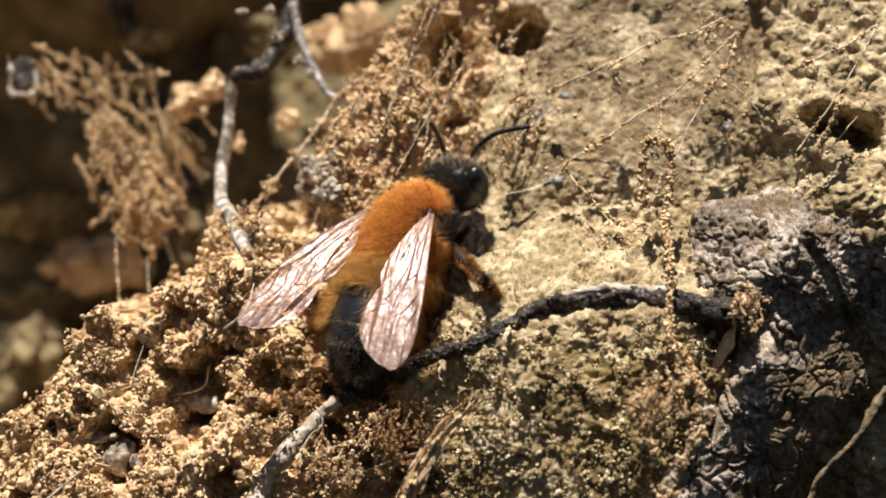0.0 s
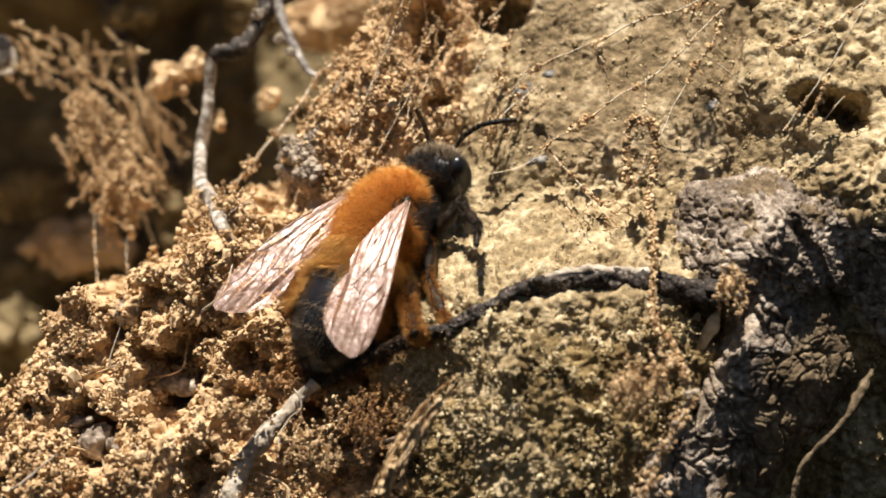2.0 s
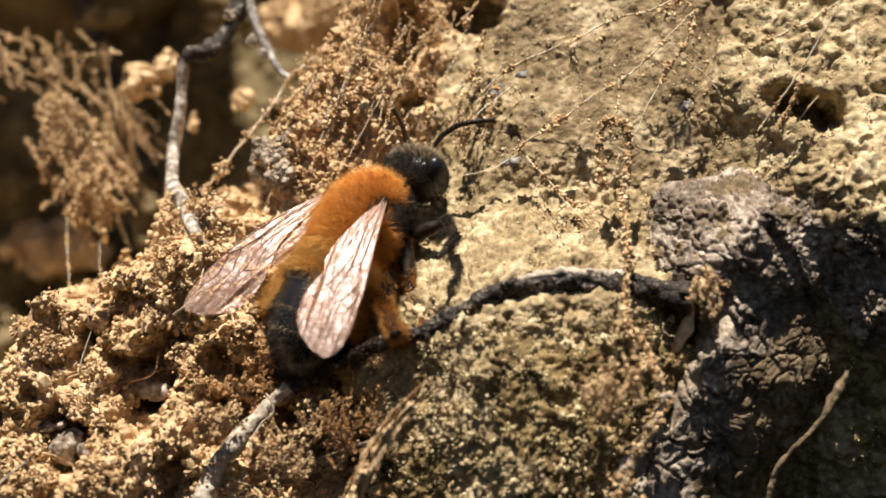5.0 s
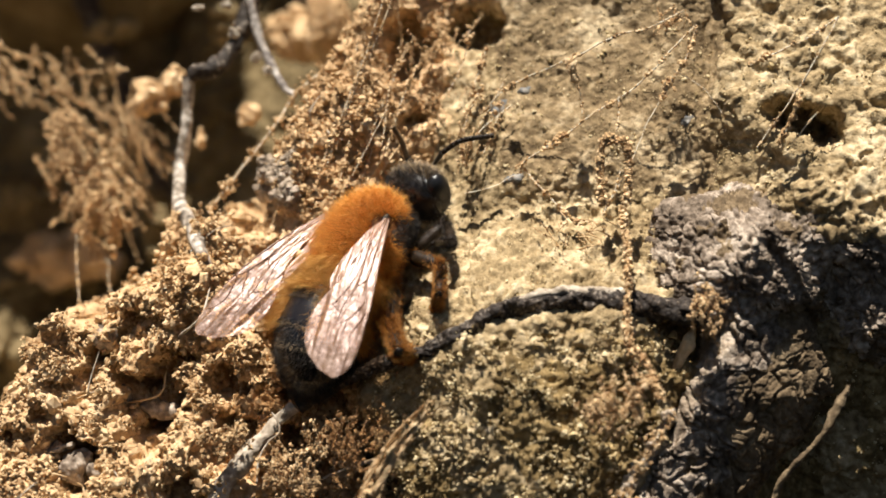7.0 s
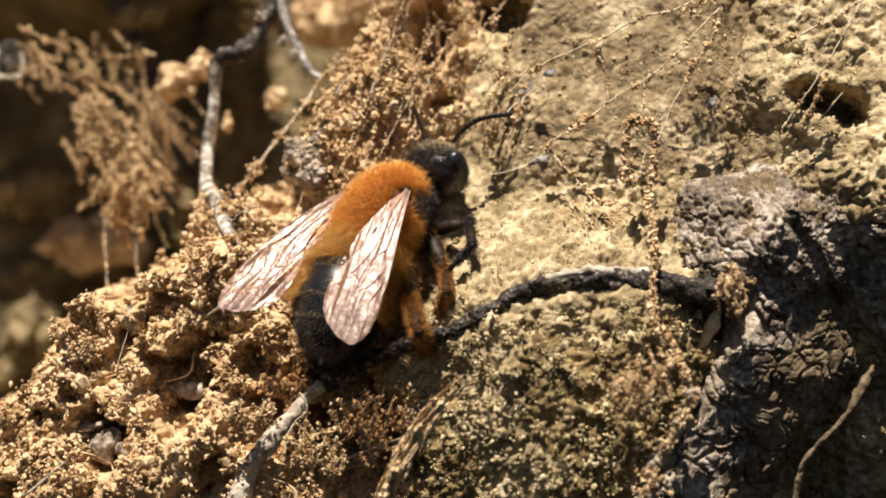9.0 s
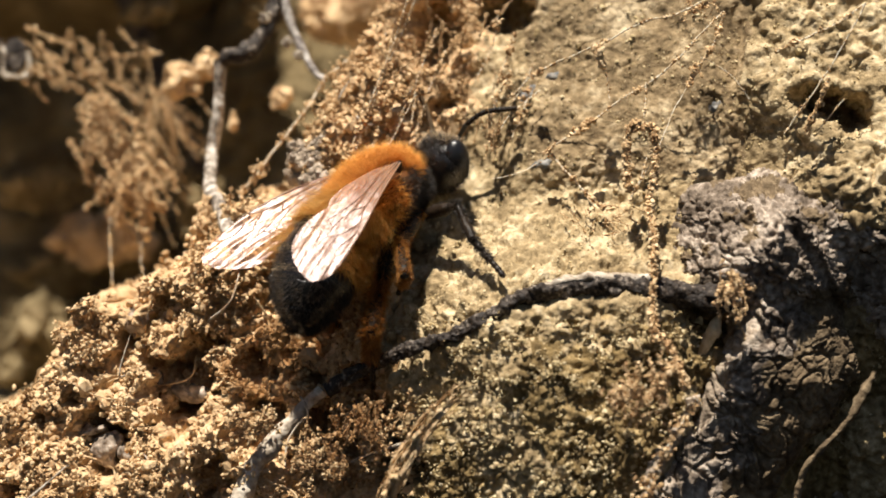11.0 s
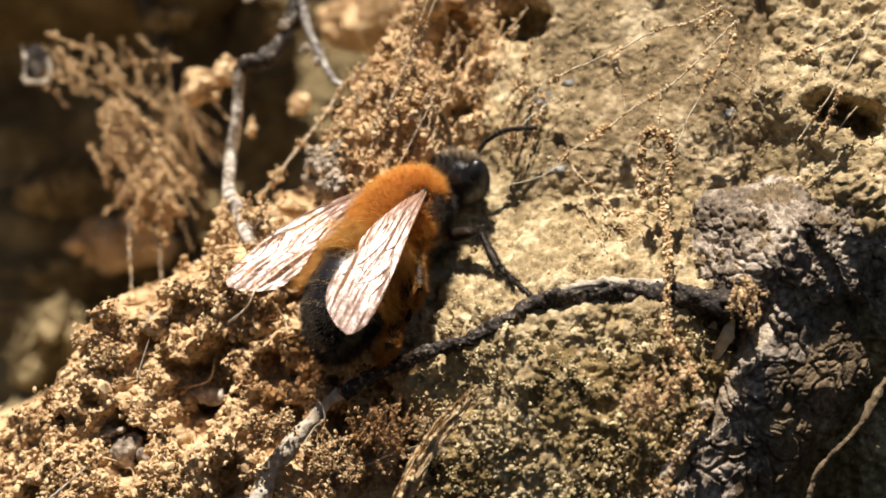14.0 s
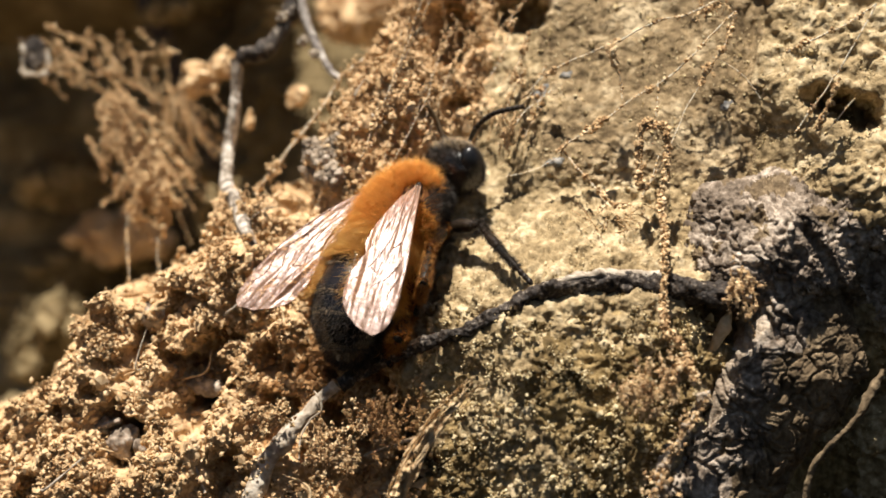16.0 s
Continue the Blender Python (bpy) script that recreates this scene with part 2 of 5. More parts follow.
# ---- the earth bank: one sheet, y away from the viewer ----
RIDGE = [(-11.72, 0.00, -13.17), (-4.24, 0.00, -8.33), (-0.53, 0.00, -6.12), (2.03, 0.00, -5.08), (5.42, 0.00, -3.40), (8.80, 0.00, -2.77), (12.43, 0.00, -2.79), (16.59, 0.00, -3.03), (27.55, 0.00, -2.24)]
BROW = [(-33.97, -3.00, -14.13), (-25.28, -3.00, -11.28), (-19.86, -2.00, -8.25), (-18.83, -2.00, -6.42), (-17.71, -2.00, -4.09), (-14.95, -1.00, -3.53), (-13.05, -0.50, -2.40), (-11.72, 0.00, -1.83), (-11.10, 1.20, -0.31), (-9.54, 2.20, 1.46), (-7.36, 3.20, 2.81), (-6.60, 4.00, 4.32), (-4.95, 5.00, 7.51), (-3.28, 6.00, 10.30), (-1.52, 6.50, 13.35), (0.78, 8.00, 18.44), (2.08, 8.00, 39.92)]
PITS = [((-14.91, 0.00, -5.33), 0.75, 1.6), ((-15.29, -3.00, -10.70), 1.2, 2.2), ((-11.79, -1.00, -7.44), 1.5, 2.4), ((-12.13, -2.00, -9.36), 1.0, 2.0), ((-13.60, 0.00, -4.62), 0.6, 1.5), ((-16.14, -3.00, -9.59), 0.9, 1.6), ((-10.85, 0.00, -5.48), 0.7, 1.3),
        ((-7.79, -1.00, -9.69), 1.3, 1.8), ((-4.10, -1.00, -10.52), 1.2, 1.4), ((-1.83, -1.00, -9.12), 1.0, 1.4), ((-8.25, 0.00, -6.91), 0.8, 1.4), ((-7.67, 5.00, 2.17), 1.2, 3.0), ((0.93, 6.00, 6.34), 0.6, 0.9), ((0.24, 7.00, 10.37), 1.6, 3.4), ((4.11, 8.00, 11.66), 1.2, 2.6), ((-6.28, 2.00, -0.90), 0.8, 1.6),
        ((-0.43, -1.00, -11.35), 1.2, 1.2), ((-9.94, -3.00, -12.06), 1.0, 1.6), ((-5.38, 0.00, -4.64), 1.2, 1.5), ((-9.06, 6.00, 2.23), 0.9, 2.6)]

pit_rng = np.random.default_rng(19)
WORN = [((pit_rng.uniform(-21, -1), pit_rng.uniform(-14, -2)), pit_rng.uniform(0.4, 1.05), pit_rng.uniform(1.0, 2.4)) for _ in range(46)]


def mound_share(x, z):
    """1 on the crumbly brown mound, 0 on the pale bank."""
    edge = np.interp(z, [-20, -8.5, -5, 0, 4, 10, 16], [1.2, -0.4, -2.2, -1.4, 0.9, 2.6, 4.6])
    return 1 - step(-1.6, 1.6, x - edge)


def block_share(x, z):
    left = 16.4 + 0.6 * np.sin(z * 0.7) + 0.09 * (10 - z)
    low = 3.9 + (x - 17) * -0.30
    return step(-0.6, 0.7, (x - left - 0.5 * step(8, 4, z)) / (1 + 3.0 * step(8.5, 4.0, z))) * step(-10.0, 3.0, z - low)


def bank_depth(x, z):
    p = np.stack([x, np.zeros_like(x), z], -1)
    warp = fbm(p, 4.0, 3, 11)
    ridge = np.interp(x, [q[0] for q in RIDGE], [q[2] for q in RIDGE])
    brow = np.interp(x, [q[0] for q in BROW], [q[2] for q in BROW])
    back = np.interp(x, [q[0] for q in BROW], [q[1] for q in BROW])
    dz = z - ridge
    crest = -0.6 - 1.9 * np.exp(-(((x - 6.5) / 5.5) ** 2))
    lean = 0.56 + 0.08 * step(11, 6, x)
    up = np.clip(dz, 0, 20)
    bank = crest + np.where(dz > 0, lean * up - 0.012 * up**2, 0.016 * np.minimum(np.abs(dz), 12) ** 2 - 0.25 * np.minimum(np.abs(dz), 12))
    bank = bank + 0.06 * np.clip(7 - x, 0, 9) * step(0, 3, dz) + 0.3 * np.clip(dz - 20, 0, 2000) - 0.3 * np.exp(-((dz / 1.2) ** 2)) - 0.25 * step(-0.3, 0.5, -dz)
    bank = bank + 3.2 * step(-0.6, 1.6, x - (16.3 + 0.62 * (z + 5))) * step(0.5, -1.5, z)
    bank = bank - 1.2 * step(0.1, -0.9, dz) * step(14.5, 10.5, x)
    # a steeper band under the block
    bank = bank - 0.9 * step(5.0, 10.5, dz + 0.12 * (12 - x)) * step(3.5, 6.5, x) * step(17.5, 14.5, x)
    bank = bank + 0.35 * np.clip(-7.0 - z, 0, 8) * step(17.0, 20.0, x)
    below = np.minimum(brow, 14) - z
    mound = back - 0.42 * np.clip(below, 0, 40) + 0.006 * np.clip(below, 0, 40) ** 2 + 0.55 * np.clip(-below, 0, 2000)
    share = mound_share(x + warp, z)
    y = bank * (1 - share) + mound * share + (0.35 + 0.25 * share) * warp
    # ground set back behind the bee and raised beside it to shift its shadow
    y = y + 0.5 * step(4.0, 0.8, np.hypot(x + 0.1, z - 2.4)) + 1.9 * step(1.0, 5.5, dz) * step(-0.5, 3.5, x) * step(16, 9, x) * (1 - share) - 1.0 * np.exp(-(((x - 2.0) / 2.1) ** 2) - ((z + 3.3) / 2.4) ** 2)
    # a dark hollow under the root, beside the burl
    y = y + 3.2 * step(1.2, 0.6, np.hypot((x - 14.6) / 2.2 + 0.2 * warp, (z + 4.7) / 1.6 + 0.2 * warp))
    # the block of harder earth with its burrow
    block = block_share(x + 0.9 * warp, z)
    y = y - block * (2.6 - 0.17 * np.clip(z - 6, -4, 12))
    hole = np.hypot((x - 20.95 + 0.35 * (z - 5.5)) / 2.15 + 0.25 * warp, (z - 5.6 + 0.10 * (x - 21.1)) / 1.35 + 0.25 * warp)
    y = y + 5.0 * step(1.15, 0.60, hole)
    # behind the brow the ground falls away into a recess
    gap = z - brow + 0.5 * fbm(p, 1.2, 3, 23)
    y = y + 26 * step(-0.15, 3.2, gap) * (1 - step(1.5, 4.5, x)) + 0.3 * np.clip(gap, 0, 8) * (x < 1.5)
    wx, wz = 0.4 * fbm(p, 0.9, 3, 41), 0.4 * fbm(p, 0.9, 3, 42)
    for (px, _, pz), r, d in PITS:
        y = y + 1.7 * d * step(1.1, 0.45, np.hypot(x - px + wx, z - pz + wz) / (1.3 * r))
    for (px, pz), r, d in WORN:
        y = y + d * share * step(1.2, 0.3, np.hypot(x - px + wx, 1.4 * (z - pz) + wz) / r)
    y = y + (0.5 + 0.5 * step(2.0, -2.0, z)) * share * fbm(p, 2.4, 2, 47)
    # lumps of three sizes
    rough = 0.55 - 0.22 * step(3.5, 6.5, dz) * (1 - share) * (1 - block) + (0.5 + 0.8 * step(2.0, -2.0, z)) * share + 0.35 * block + 0.30 * step(-0.3, -2.0, dz) * (1 - share) + 0.45 * step(7.0, 3.5, dz) * step(-0.3, 0.6, dz) * (1 - share)
    q = np.stack([x, y, z], -1)
    near = (np.abs(x - 2) < 32) & (np.abs(z) < 22)
    lump = np.zeros_like(x)
    patch = np.clip(0.95 + 0.6 * fbm(q, 2.2, 2, 69), 0.6, 1.7)
    for size, amount, seed in ((1.5, 0.40, 61), (0.62, 0.27, 62), (0.27, 0.19, 63)):
        d1, d2 = worley(q[near] + 0.4 * size * np.stack([fbm(q[near], size, 2, seed + k) for k in (0, 5, 9)], -1), size, seed)
        lump[near] += amount * (0.55 * np.clip((d2 - d1) * 2.2, 0, 1) + 0.6 * (0.7 - d1)) * (1 + 0.2 * block[near] if size > 1 else patch[near] * (1 - 0.5 * block[near]))
    bump = lump * rough + rough * 0.11 * fbm(q, 0.5, 4, 71, 0.6) + (0.12 + 0.4 * share) * fbm(q, 1.6, 2, 75)
    return y, bump, share, block


def lines(a, b, dense, far, grow=1.35):
    core = list(np.arange(a, b, dense))
    low, high, s = [a], [core[-1]], dense
    while high[-1] < far:
        s *= grow
        high.append(high[-1] + s)
        low.append(low[-1] - s)
    return np.array(low[:0:-1] + core + high[1:])


def earth_bank():
    xs, zs = lines(-27.0, 28.5, 0.08, 2600), lines(-17.0, 16.5, 0.08, 1300)
    X, Z = np.meshgrid(xs, zs, indexing="ij")
    x, z = X.ravel(), Z.ravel()
    y, bump, share, block = bank_depth(x, z)
    v = np.stack([x, y, z], -1)
    # bumps stand off along the surface's own normal
    gx, gz = np.gradient(y.reshape(X.shape), xs, zs)
    away = np.stack([np.clip(gx.ravel(), -3, 3) * (1 - share), np.full(len(x), -1.0), np.clip(gz.ravel(), -3, 3) * (1 - share)], -1)
    v += away / np.linalg.norm(away, axis=1)[:, None] * bump[:, None]
    # small sideways shifts break up the sheet
    for k in (0, 2):
        v[:, k] += 0.12 * fbm(v, 0.5, 2, 90 + k) * (0.6 + 0.6 * share)
    f = grid_faces(len(xs), len(zs))
    me = mesh_of("earth_bank", v, f, EARTH)
    me.materials.append(CRUMB)
    me.materials.append(MOSSY_SHADED)
    me.materials.append(SHADED_EARTH)
    me.materials.append(EARTH_BROWN_DIM)
    fx, fz, fy = v[f, 0].mean(1), v[f, 2].mean(1), v[f, 1].mean(1)
    q = np.stack([fx, fy, fz], -1)
    wobble = fbm(q, 0.8, 3, 101)
    which = np.where(share[f].mean(1) + 0.35 * wobble > 0.5, 1, 0)
    ridge = np.interp(fx, [p[0] for p in RIDGE], [p[2] for p in RIDGE])
    # Mossy face below the ridge, its shade put into the same colour.
    mossy_shaded = (which == 0) & (fz < ridge - 2.6 + 1.6 * wobble) & (fbm(q, 2.5, 3, 103) > -0.25)
    which = np.where(mossy_shaded, 2, which)
    # Browner ground left of the block, part of its shade put into the colour.
    brown = (which == 0) & (step(4.0, 6.5, fx) * step(18.0, 15.5, fx) * step(0.5, 3.5, fz) + 0.35 * fbm(q, 2.0, 3, 107) > 0.5)
    which = np.where(brown, 4, which)
    # Ground deeper than 15 mm gets the recess's shade through its colour.
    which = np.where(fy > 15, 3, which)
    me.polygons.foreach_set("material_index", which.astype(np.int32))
    ob = tagged(new("ground", me), "steep bank of pale sandy earth with a crumbly brown mound", "earth bank", kind="structure")
    return v, share, block


BANK_V, BANK_SHARE, BANK_BLOCK = earth_bank()


def scatter(name, pick, n, sizes, mat, label, lift=0.4, clump=0):
    """Loose grains that lie on the bank."""
    at = rng.choice(np.flatnonzero(pick), n)
    r = np.clip(rng.lognormal(math.log(sizes[0]), sizes[1], n), 0.03, 0.45)
    c = BANK_V[at] + rng.uniform(-0.05, 0.05, (n, 3))
    if clump:
        # grains cling together in loose flocks
        size = rng.uniform(0.10, 0.30, n // clump + 1)
        home = np.arange(n) // clump
        c = BANK_V[at[home]] + rng.normal(0, 1, (n, 3)) * size[home][:, None] - (0, 0.1, 0)
    c[:, 1] -= r * lift
    c[:, 2] += r * lift * 0.4
    me = mesh_of(name, *crumbs(c, r), mat, smooth=False)
    return tagged(new(name, me), label, "grains", kind="stuff")


NEAR_V = BANK_V[(np.abs(BANK_V[:, 0]) < 30) & (np.abs(BANK_V[:, 2]) < 20)]


def seat(x, z):
    """The depth of the bank's surface at x, z."""
    return NEAR_V[np.argmin((NEAR_V[:, 0] - x) ** 2 + (NEAR_V[:, 2] - z) ** 2), 1]


SEEN = (np.abs(BANK_V[:, 0] - 0.8) < 26.5) & (np.abs(BANK_V[:, 2]) < 16) & (BANK_V[:, 1] < 13)
LUMPY = fbm(BANK_V, 1.1, 2, 133)
scatter("soil_crumbs", SEEN & (BANK_SHARE > 0.55) & (LUMPY > -0.3), 20000, (0.075, 0.4), CRUMB_GRAIN, "loose brown soil crumbs on the mound", clump=30)
scatter("soil_grains", SEEN & (BANK_SHARE > 0.55), 11000, (0.085, 0.5), CRUMB, "single brown grains strewn over the mound")
scatter("soil_lumps", SEEN & (BANK_SHARE > 0.6), 300, (0.18, 0.3), CRUMB, "larger lumps of brown soil on the mound")
scatter("sand_grains", SEEN & (BANK_SHARE < 0.5) & (LUMPY > -0.1), 9000, (0.042, 0.45), EARTH_GRAIN, "pale sandy grains on the earth bank", lift=0.0)

scatter("earth_crumbs", SEEN & (BANK_SHARE < 0.4) & (BANK_V[:, 2] < -4.0) & (BANK_V[:, 0] < 15), 5000, (0.055, 0.45), EARTH_GRAIN, "clotted pale crumbs on the face below the root", lift=0.2, clump=24)


def blob_arrays(centre, radii, nu=60, nv=40, rough=0.2, grain=1.0, seed=0, turn=(0, 0, 0), worn=0.0):
    u, v = np.meshgrid(np.linspace(0, np.pi, nv), np.linspace(0, 2 * np.pi, nu, endpoint=False), indexing="ij")
    n = np.stack([np.sin(u) * np.cos(v), np.sin(u) * np.sin(v), np.cos(u)], -1).reshape(-1, 3)
    p = n * np.asarray(radii)
    d = rough * fbm(p + seed * 13.1, grain, 4, seed)
    if worn:
        d = d + worn * (0.7 - worley(p + seed * 5.0, grain * 0.7, seed)[0])
    p = p + n * d[:, None]
    p = p @ np.array(Euler([radians(a) for a in turn]).to_matrix()).T + np.asarray(centre)
    f = grid_faces(nv, nu, True)
    return p, np.concatenate([f[:, [0, 1, 2]], f[:, [0, 2, 3]]])


# ---- unseen earth lip added to shade the recess, and clods in it ----
def overhang():
    pieces = []
    for k, (c, r) in enumerate([((-37, 24, 29.5), (15, 12, 8)), ((-24, 25, 29.5), (9, 12, 8)), ((-46, 30, 30), (16, 12, 12)), ((-28, 46, 26), (26, 12, 14))]):
        pieces.append(blob_arrays(c, r, 90, 60, 1.6, 5.0, 200 + k, worn=1.2))
    v, f = join(pieces)
    tagged(new("overhang", mesh_of("overhang", v, f, SHADED_EARTH)), "unseen lip of dark brown crumbly earth, added to shade the recess", "earth bank", kind="structure")


overhang()


def clod(centre, radii, seed, mat=CRUMB, turn=(0, 0, 0), label="small crumbly lump of brown earth"):
    """A lump that has grown together from several smaller ones."""
    local = np.random.default_rng(seed)
    r = np.array(radii)
    pieces = [blob_arrays((0, 0, 0), r * 0.5, 36, 24, 0.35 * r.min(), r.min() * 0.5, seed, turn, worn=0.2 * r.min())]
    for k in range(11):
        way = local.normal(size=3)
        way /= np.linalg.norm(way)
        share = local.uniform(0.22, 0.5)
        pieces.append(blob_arrays(way * r * local.uniform(0.45, 1.0), r * share * local.uniform(0.7, 1.3, 3), 20, 14, 0.5 * share * r.min(), r.min() * 0.4, seed + 40 * k, turn, worn=0.5 * share * r.min()))
    u = local.normal(size=(600, 3))
    u /= np.linalg.norm(u, axis=1)[:, None]
    pieces.append(crumbs(u * r * local.uniform(0.5, 0.95, (600, 1)), local.uniform(0.04, 0.13, 600) * r.min()))
    ob = tagged(new("soil_clod", mesh_of("soil_clod", *join(pieces), mat)), label, "soil clod", "clods in the recess")
    ob.location = Vector(centre) * MM
    return ob


TAN_CLODS = [((-15.12, 14, 9.02), (1, 0.9, 0.9)), ((-13.97, 14, 9.82), (0.8, 0.8, 0.8)), ((-15.78, 14, 8.54), (0.7, 0.7, 0.8)), ((-9.71, 14, 7.76), (0.65, 0.6, 0.7)), ((-8.47, 24, 13.3), (2.1, 1.5, 1.9)), ((-23.6, 26, -0.55), (2.6, 1.6, 1.7)), ((-25.89, 27, 0.03), (1.4, 1.2, 1.5)), ((-6.08, 22, 13.7), (1.6, 1.4, 2)), ((-12.29, 13, 6.31), (0.32, 0.4, 0.6))]
SHADED_CLODS = [((-20.42, 22, 13.57), (0.8, 0.8, 0.7)), ((-20.15, 26, 14.27), (1, 0.8, 1)), ((-22.03, 27, 1.09), (1.4, 1.1, 0.9)), ((-28.46, 24, -6.21), (2.2, 1.6, 2.4)), ((-29.18, 24, -7.62), (2, 1.6, 2)), ((-26.66, 24, -4.81), (1.4, 1, 1.2)), ((-12.73, 26, 14.16), (2.2, 1.6, 1.2)), ((-19.57, 20, 10.9), (0.7, 0.6, 1)), ((-28.22, 28, 3.53), (3.2, 1.6, 2.4)), ((-16.99, 24, 1.48), (1.6, 1.2, 2)), ((-27.01, 29, -1.92), (4.5, 2, 1.6))]
for k, (c, r) in enumerate(TAN_CLODS):
    clod(c, r, 300 + k)
# The farther lumps carry the shade they lie in as a darker colour.
for k, (c, r) in enumerate(SHADED_CLODS):
    clod(c, r, 330 + k, SHADED_EARTH, label="crumbly lump of brown earth, darkened for its shade in the recess")


# ---- roots and sticks ----
def crumb_line(path, radius, dense, spread, even=False):
    n = max(4, int(np.linalg.norm(np.diff(path, axis=0), axis=1).sum() * dense))
    at = rng.uniform(0, len(path) - 1.001, n)
    i = at.astype(int)
    c = path[i] + (path[i + 1] - path[i]) * (at - i)[:, None]
    lumps = 0.5 + 0.9 * np.clip(vnoise(np.stack([at * 0.35, at * 0, at * 0], -1), 5) + 0.3, 0, 1.3)
    if even:
        lumps = 0.75 + 0.35 * lumps
    r = radius * rng.lognormal(-0.15, 0.4, n) * lumps
    return crumbs(c + rng.normal(0, 1, (n, 3)) * spread * lumps[:, None], np.clip(r, 0.02, 1.7 * radius))


def twig(name, points, radii, mat, label, category="twig", n=160, around=18, rough=0.1, grain=0.5, seed=1, flat=1.0, ridges=0.05):
    v, f = tube_arrays(points, radii, n, around, rough, grain, seed, flat, ridges)
    return tagged(new(name, mesh_of(name, v, f, mat)), label, category)


def barked(v, n, size, seed, amount):
    """Flat plates parted by thin cracks of two sizes, with splinters along them."""
    w = v + 0.5 * np.stack([fbm(v, size * 1.3, 3, seed + k) for k in (0, 4, 7)], -1) * size
    d1, d2 = worley((w + w[:, 2:3] * (0.45, 0, 0)) * (1.0, 1, 0.75), size, seed)
    crack = step(0.12 / size + 0.04, 0.02, d2 - d1)
    f1, f2 = worley(w * (0.8, 1, 1.25), size * 0.45, seed + 3)
    rise = 0.22 * fbm(v, 2.6, 3, seed + 1, 0.5) - 0.26 * crack - 0.09 * step(0.10 / size + 0.08, 0.02, f2 - f1)
    return v + n * (amount * (rise + 0.035 * fbm(v, 0.7, 2, seed + 8)))[:, None]


def root_knob():
    """A burl, a branch off to the side and a foot that creeps down the bank, grown into one body."""
    whole = tagged(new("tree_root"), "gnarled grey root with cracked bark growing out of the bank", "root")
    xs, zs = np.arange(10.0, 29.0, 0.062), np.arange(-16.0, 5.0, 0.062)
    X, Z = np.meshgrid(xs, zs, indexing="ij")
    x, z = X.ravel(), Z.ravel()
    p = np.stack([x, np.zeros_like(x), z], -1)
    wx, wz = 0.5 * fbm(p, 2.2, 3, 401), 0.5 * fbm(p, 2.2, 3, 402)

    def dome(cx, cz, rx, rz, high, power=0.62):
        q = np.clip(1 - ((x + wx - cx) / rx) ** 2 - ((z + wz - cz) / rz) ** 2, 0, 1)
        return high * q**power

    levels = [-20, -12.3, -9.9, -7.2, -4.7, -2.6, 0]
    left = np.interp(z, levels, [9.4, 11.2, 12.4, 14.2, 15.9, 16.3, 15.0]) + 0.6 * wx
    right = np.interp(z, [-20, -12.5, -10.6, -7.6, -4.6, -2.6, 0], [14.5, 18.3, 19.8, 22.2, 21.6, 21.0, 20.0]) + 0.6 * wx
    u = (x - left) / (right - left)
    foot = np.interp(u, [-0.04, 0.0, 0.10, 0.2, 0.45, 0.8, 0.96, 1.03], [0, 2.6, 4.3, 4.9, 4.3, 3.2, 2.0, 0]) + 0.10 * np.clip(-4 - z, 0, 9)
    foot = foot * step(0.8, -2.6, z) * ((u > -0.04) & (u < 1.03))
    h = np.stack([dome(17.4, -1.6, 5.6, 4.8, 5.6, 0.85), dome(21.0, 0.3, 4.0, 2.9, 3.6), dome(26.0, -0.2, 5.6, 3.0, 4.2), dome(25.6, -3.6, 4.6, 4.2, 3.2), foot])
    body = np.log(np.exp(h * 2.6).sum(0)) / 2.6 - math.log(5) / 2.6
    body = body + 0.30 * fbm(p, 2.4, 3, 404)
    # the seam between the burl and the branch
    seam = np.abs(x - np.interp(z, [-9, -6, -3, 0, 3], [22.6, 21.9, 20.4, 18.6, 17.8]) + 0.4 * wx)
    body = body - 0.7 * step(0.55, 0.0, seam) * step(0.6, -0.6, z) * step(-9.5, -8, z)
    y = 1.8 - body + 2.5 * step(1.1, 0.2, body)
    settled = step(0.5, 1.3, body)
    gx, gz = np.gradient(y.reshape(X.shape), xs, zs)
    n = np.stack([np.clip(gx.ravel(), -2.5, 2.5), np.full(len(x), -1.0), np.clip(gz.ravel(), -2.5, 2.5)], -1)
    n /= np.linalg.norm(n, axis=1)[:, None]
    v = np.stack([x, y, z], -1)
    on_foot = step(-0.2, 0.6, foot - h[:4].max(0))[:, None]
    v = barked(v, n, 0.8, 410, 0.95 * settled) * (1 - on_foot) + barked(v, n, 1.5, 420, settled) * on_foot
    f = grid_faces(len(xs), len(zs))
    bare = (body < 0.3)[f].all(1)
    f = f[~bare]
    q = v[f].mean(1)
    in_foot, edge = u[f].mean(1), foot[f].mean(1) > 1.0
    blot = fbm(q, 1.8, 3, 431)
    # The foot's left edge is pale: dust, plus its sunlight put into the colour.
    dusty = edge & (in_foot < 0.20 + 0.08 * blot) & (q[:, 2] < -3.6)
    earthy = edge & (in_foot + 0.25 * blot > 0.55) & (q[:, 2] < -3.2)
    split = q[:, 2] + 0.3 * q[:, 0] > 2.6 + 0.4 * blot
    for name, pick in (("burl", split), ("root_foot", ~split)):
        used, inverse = np.unique(f[pick], return_inverse=True)
        me = mesh_of(name, v[used], inverse.reshape(-1, 4), BARK)
        me.materials.append(BARK_DIRT)
        me.materials.append(BARK_PALE)
        me.polygons.foreach_set("material_index", np.where(dusty, 2, np.where(earthy | (blot > 0.62), 1, 0))[pick].astype(np.int32))
        part(name, me, whole)


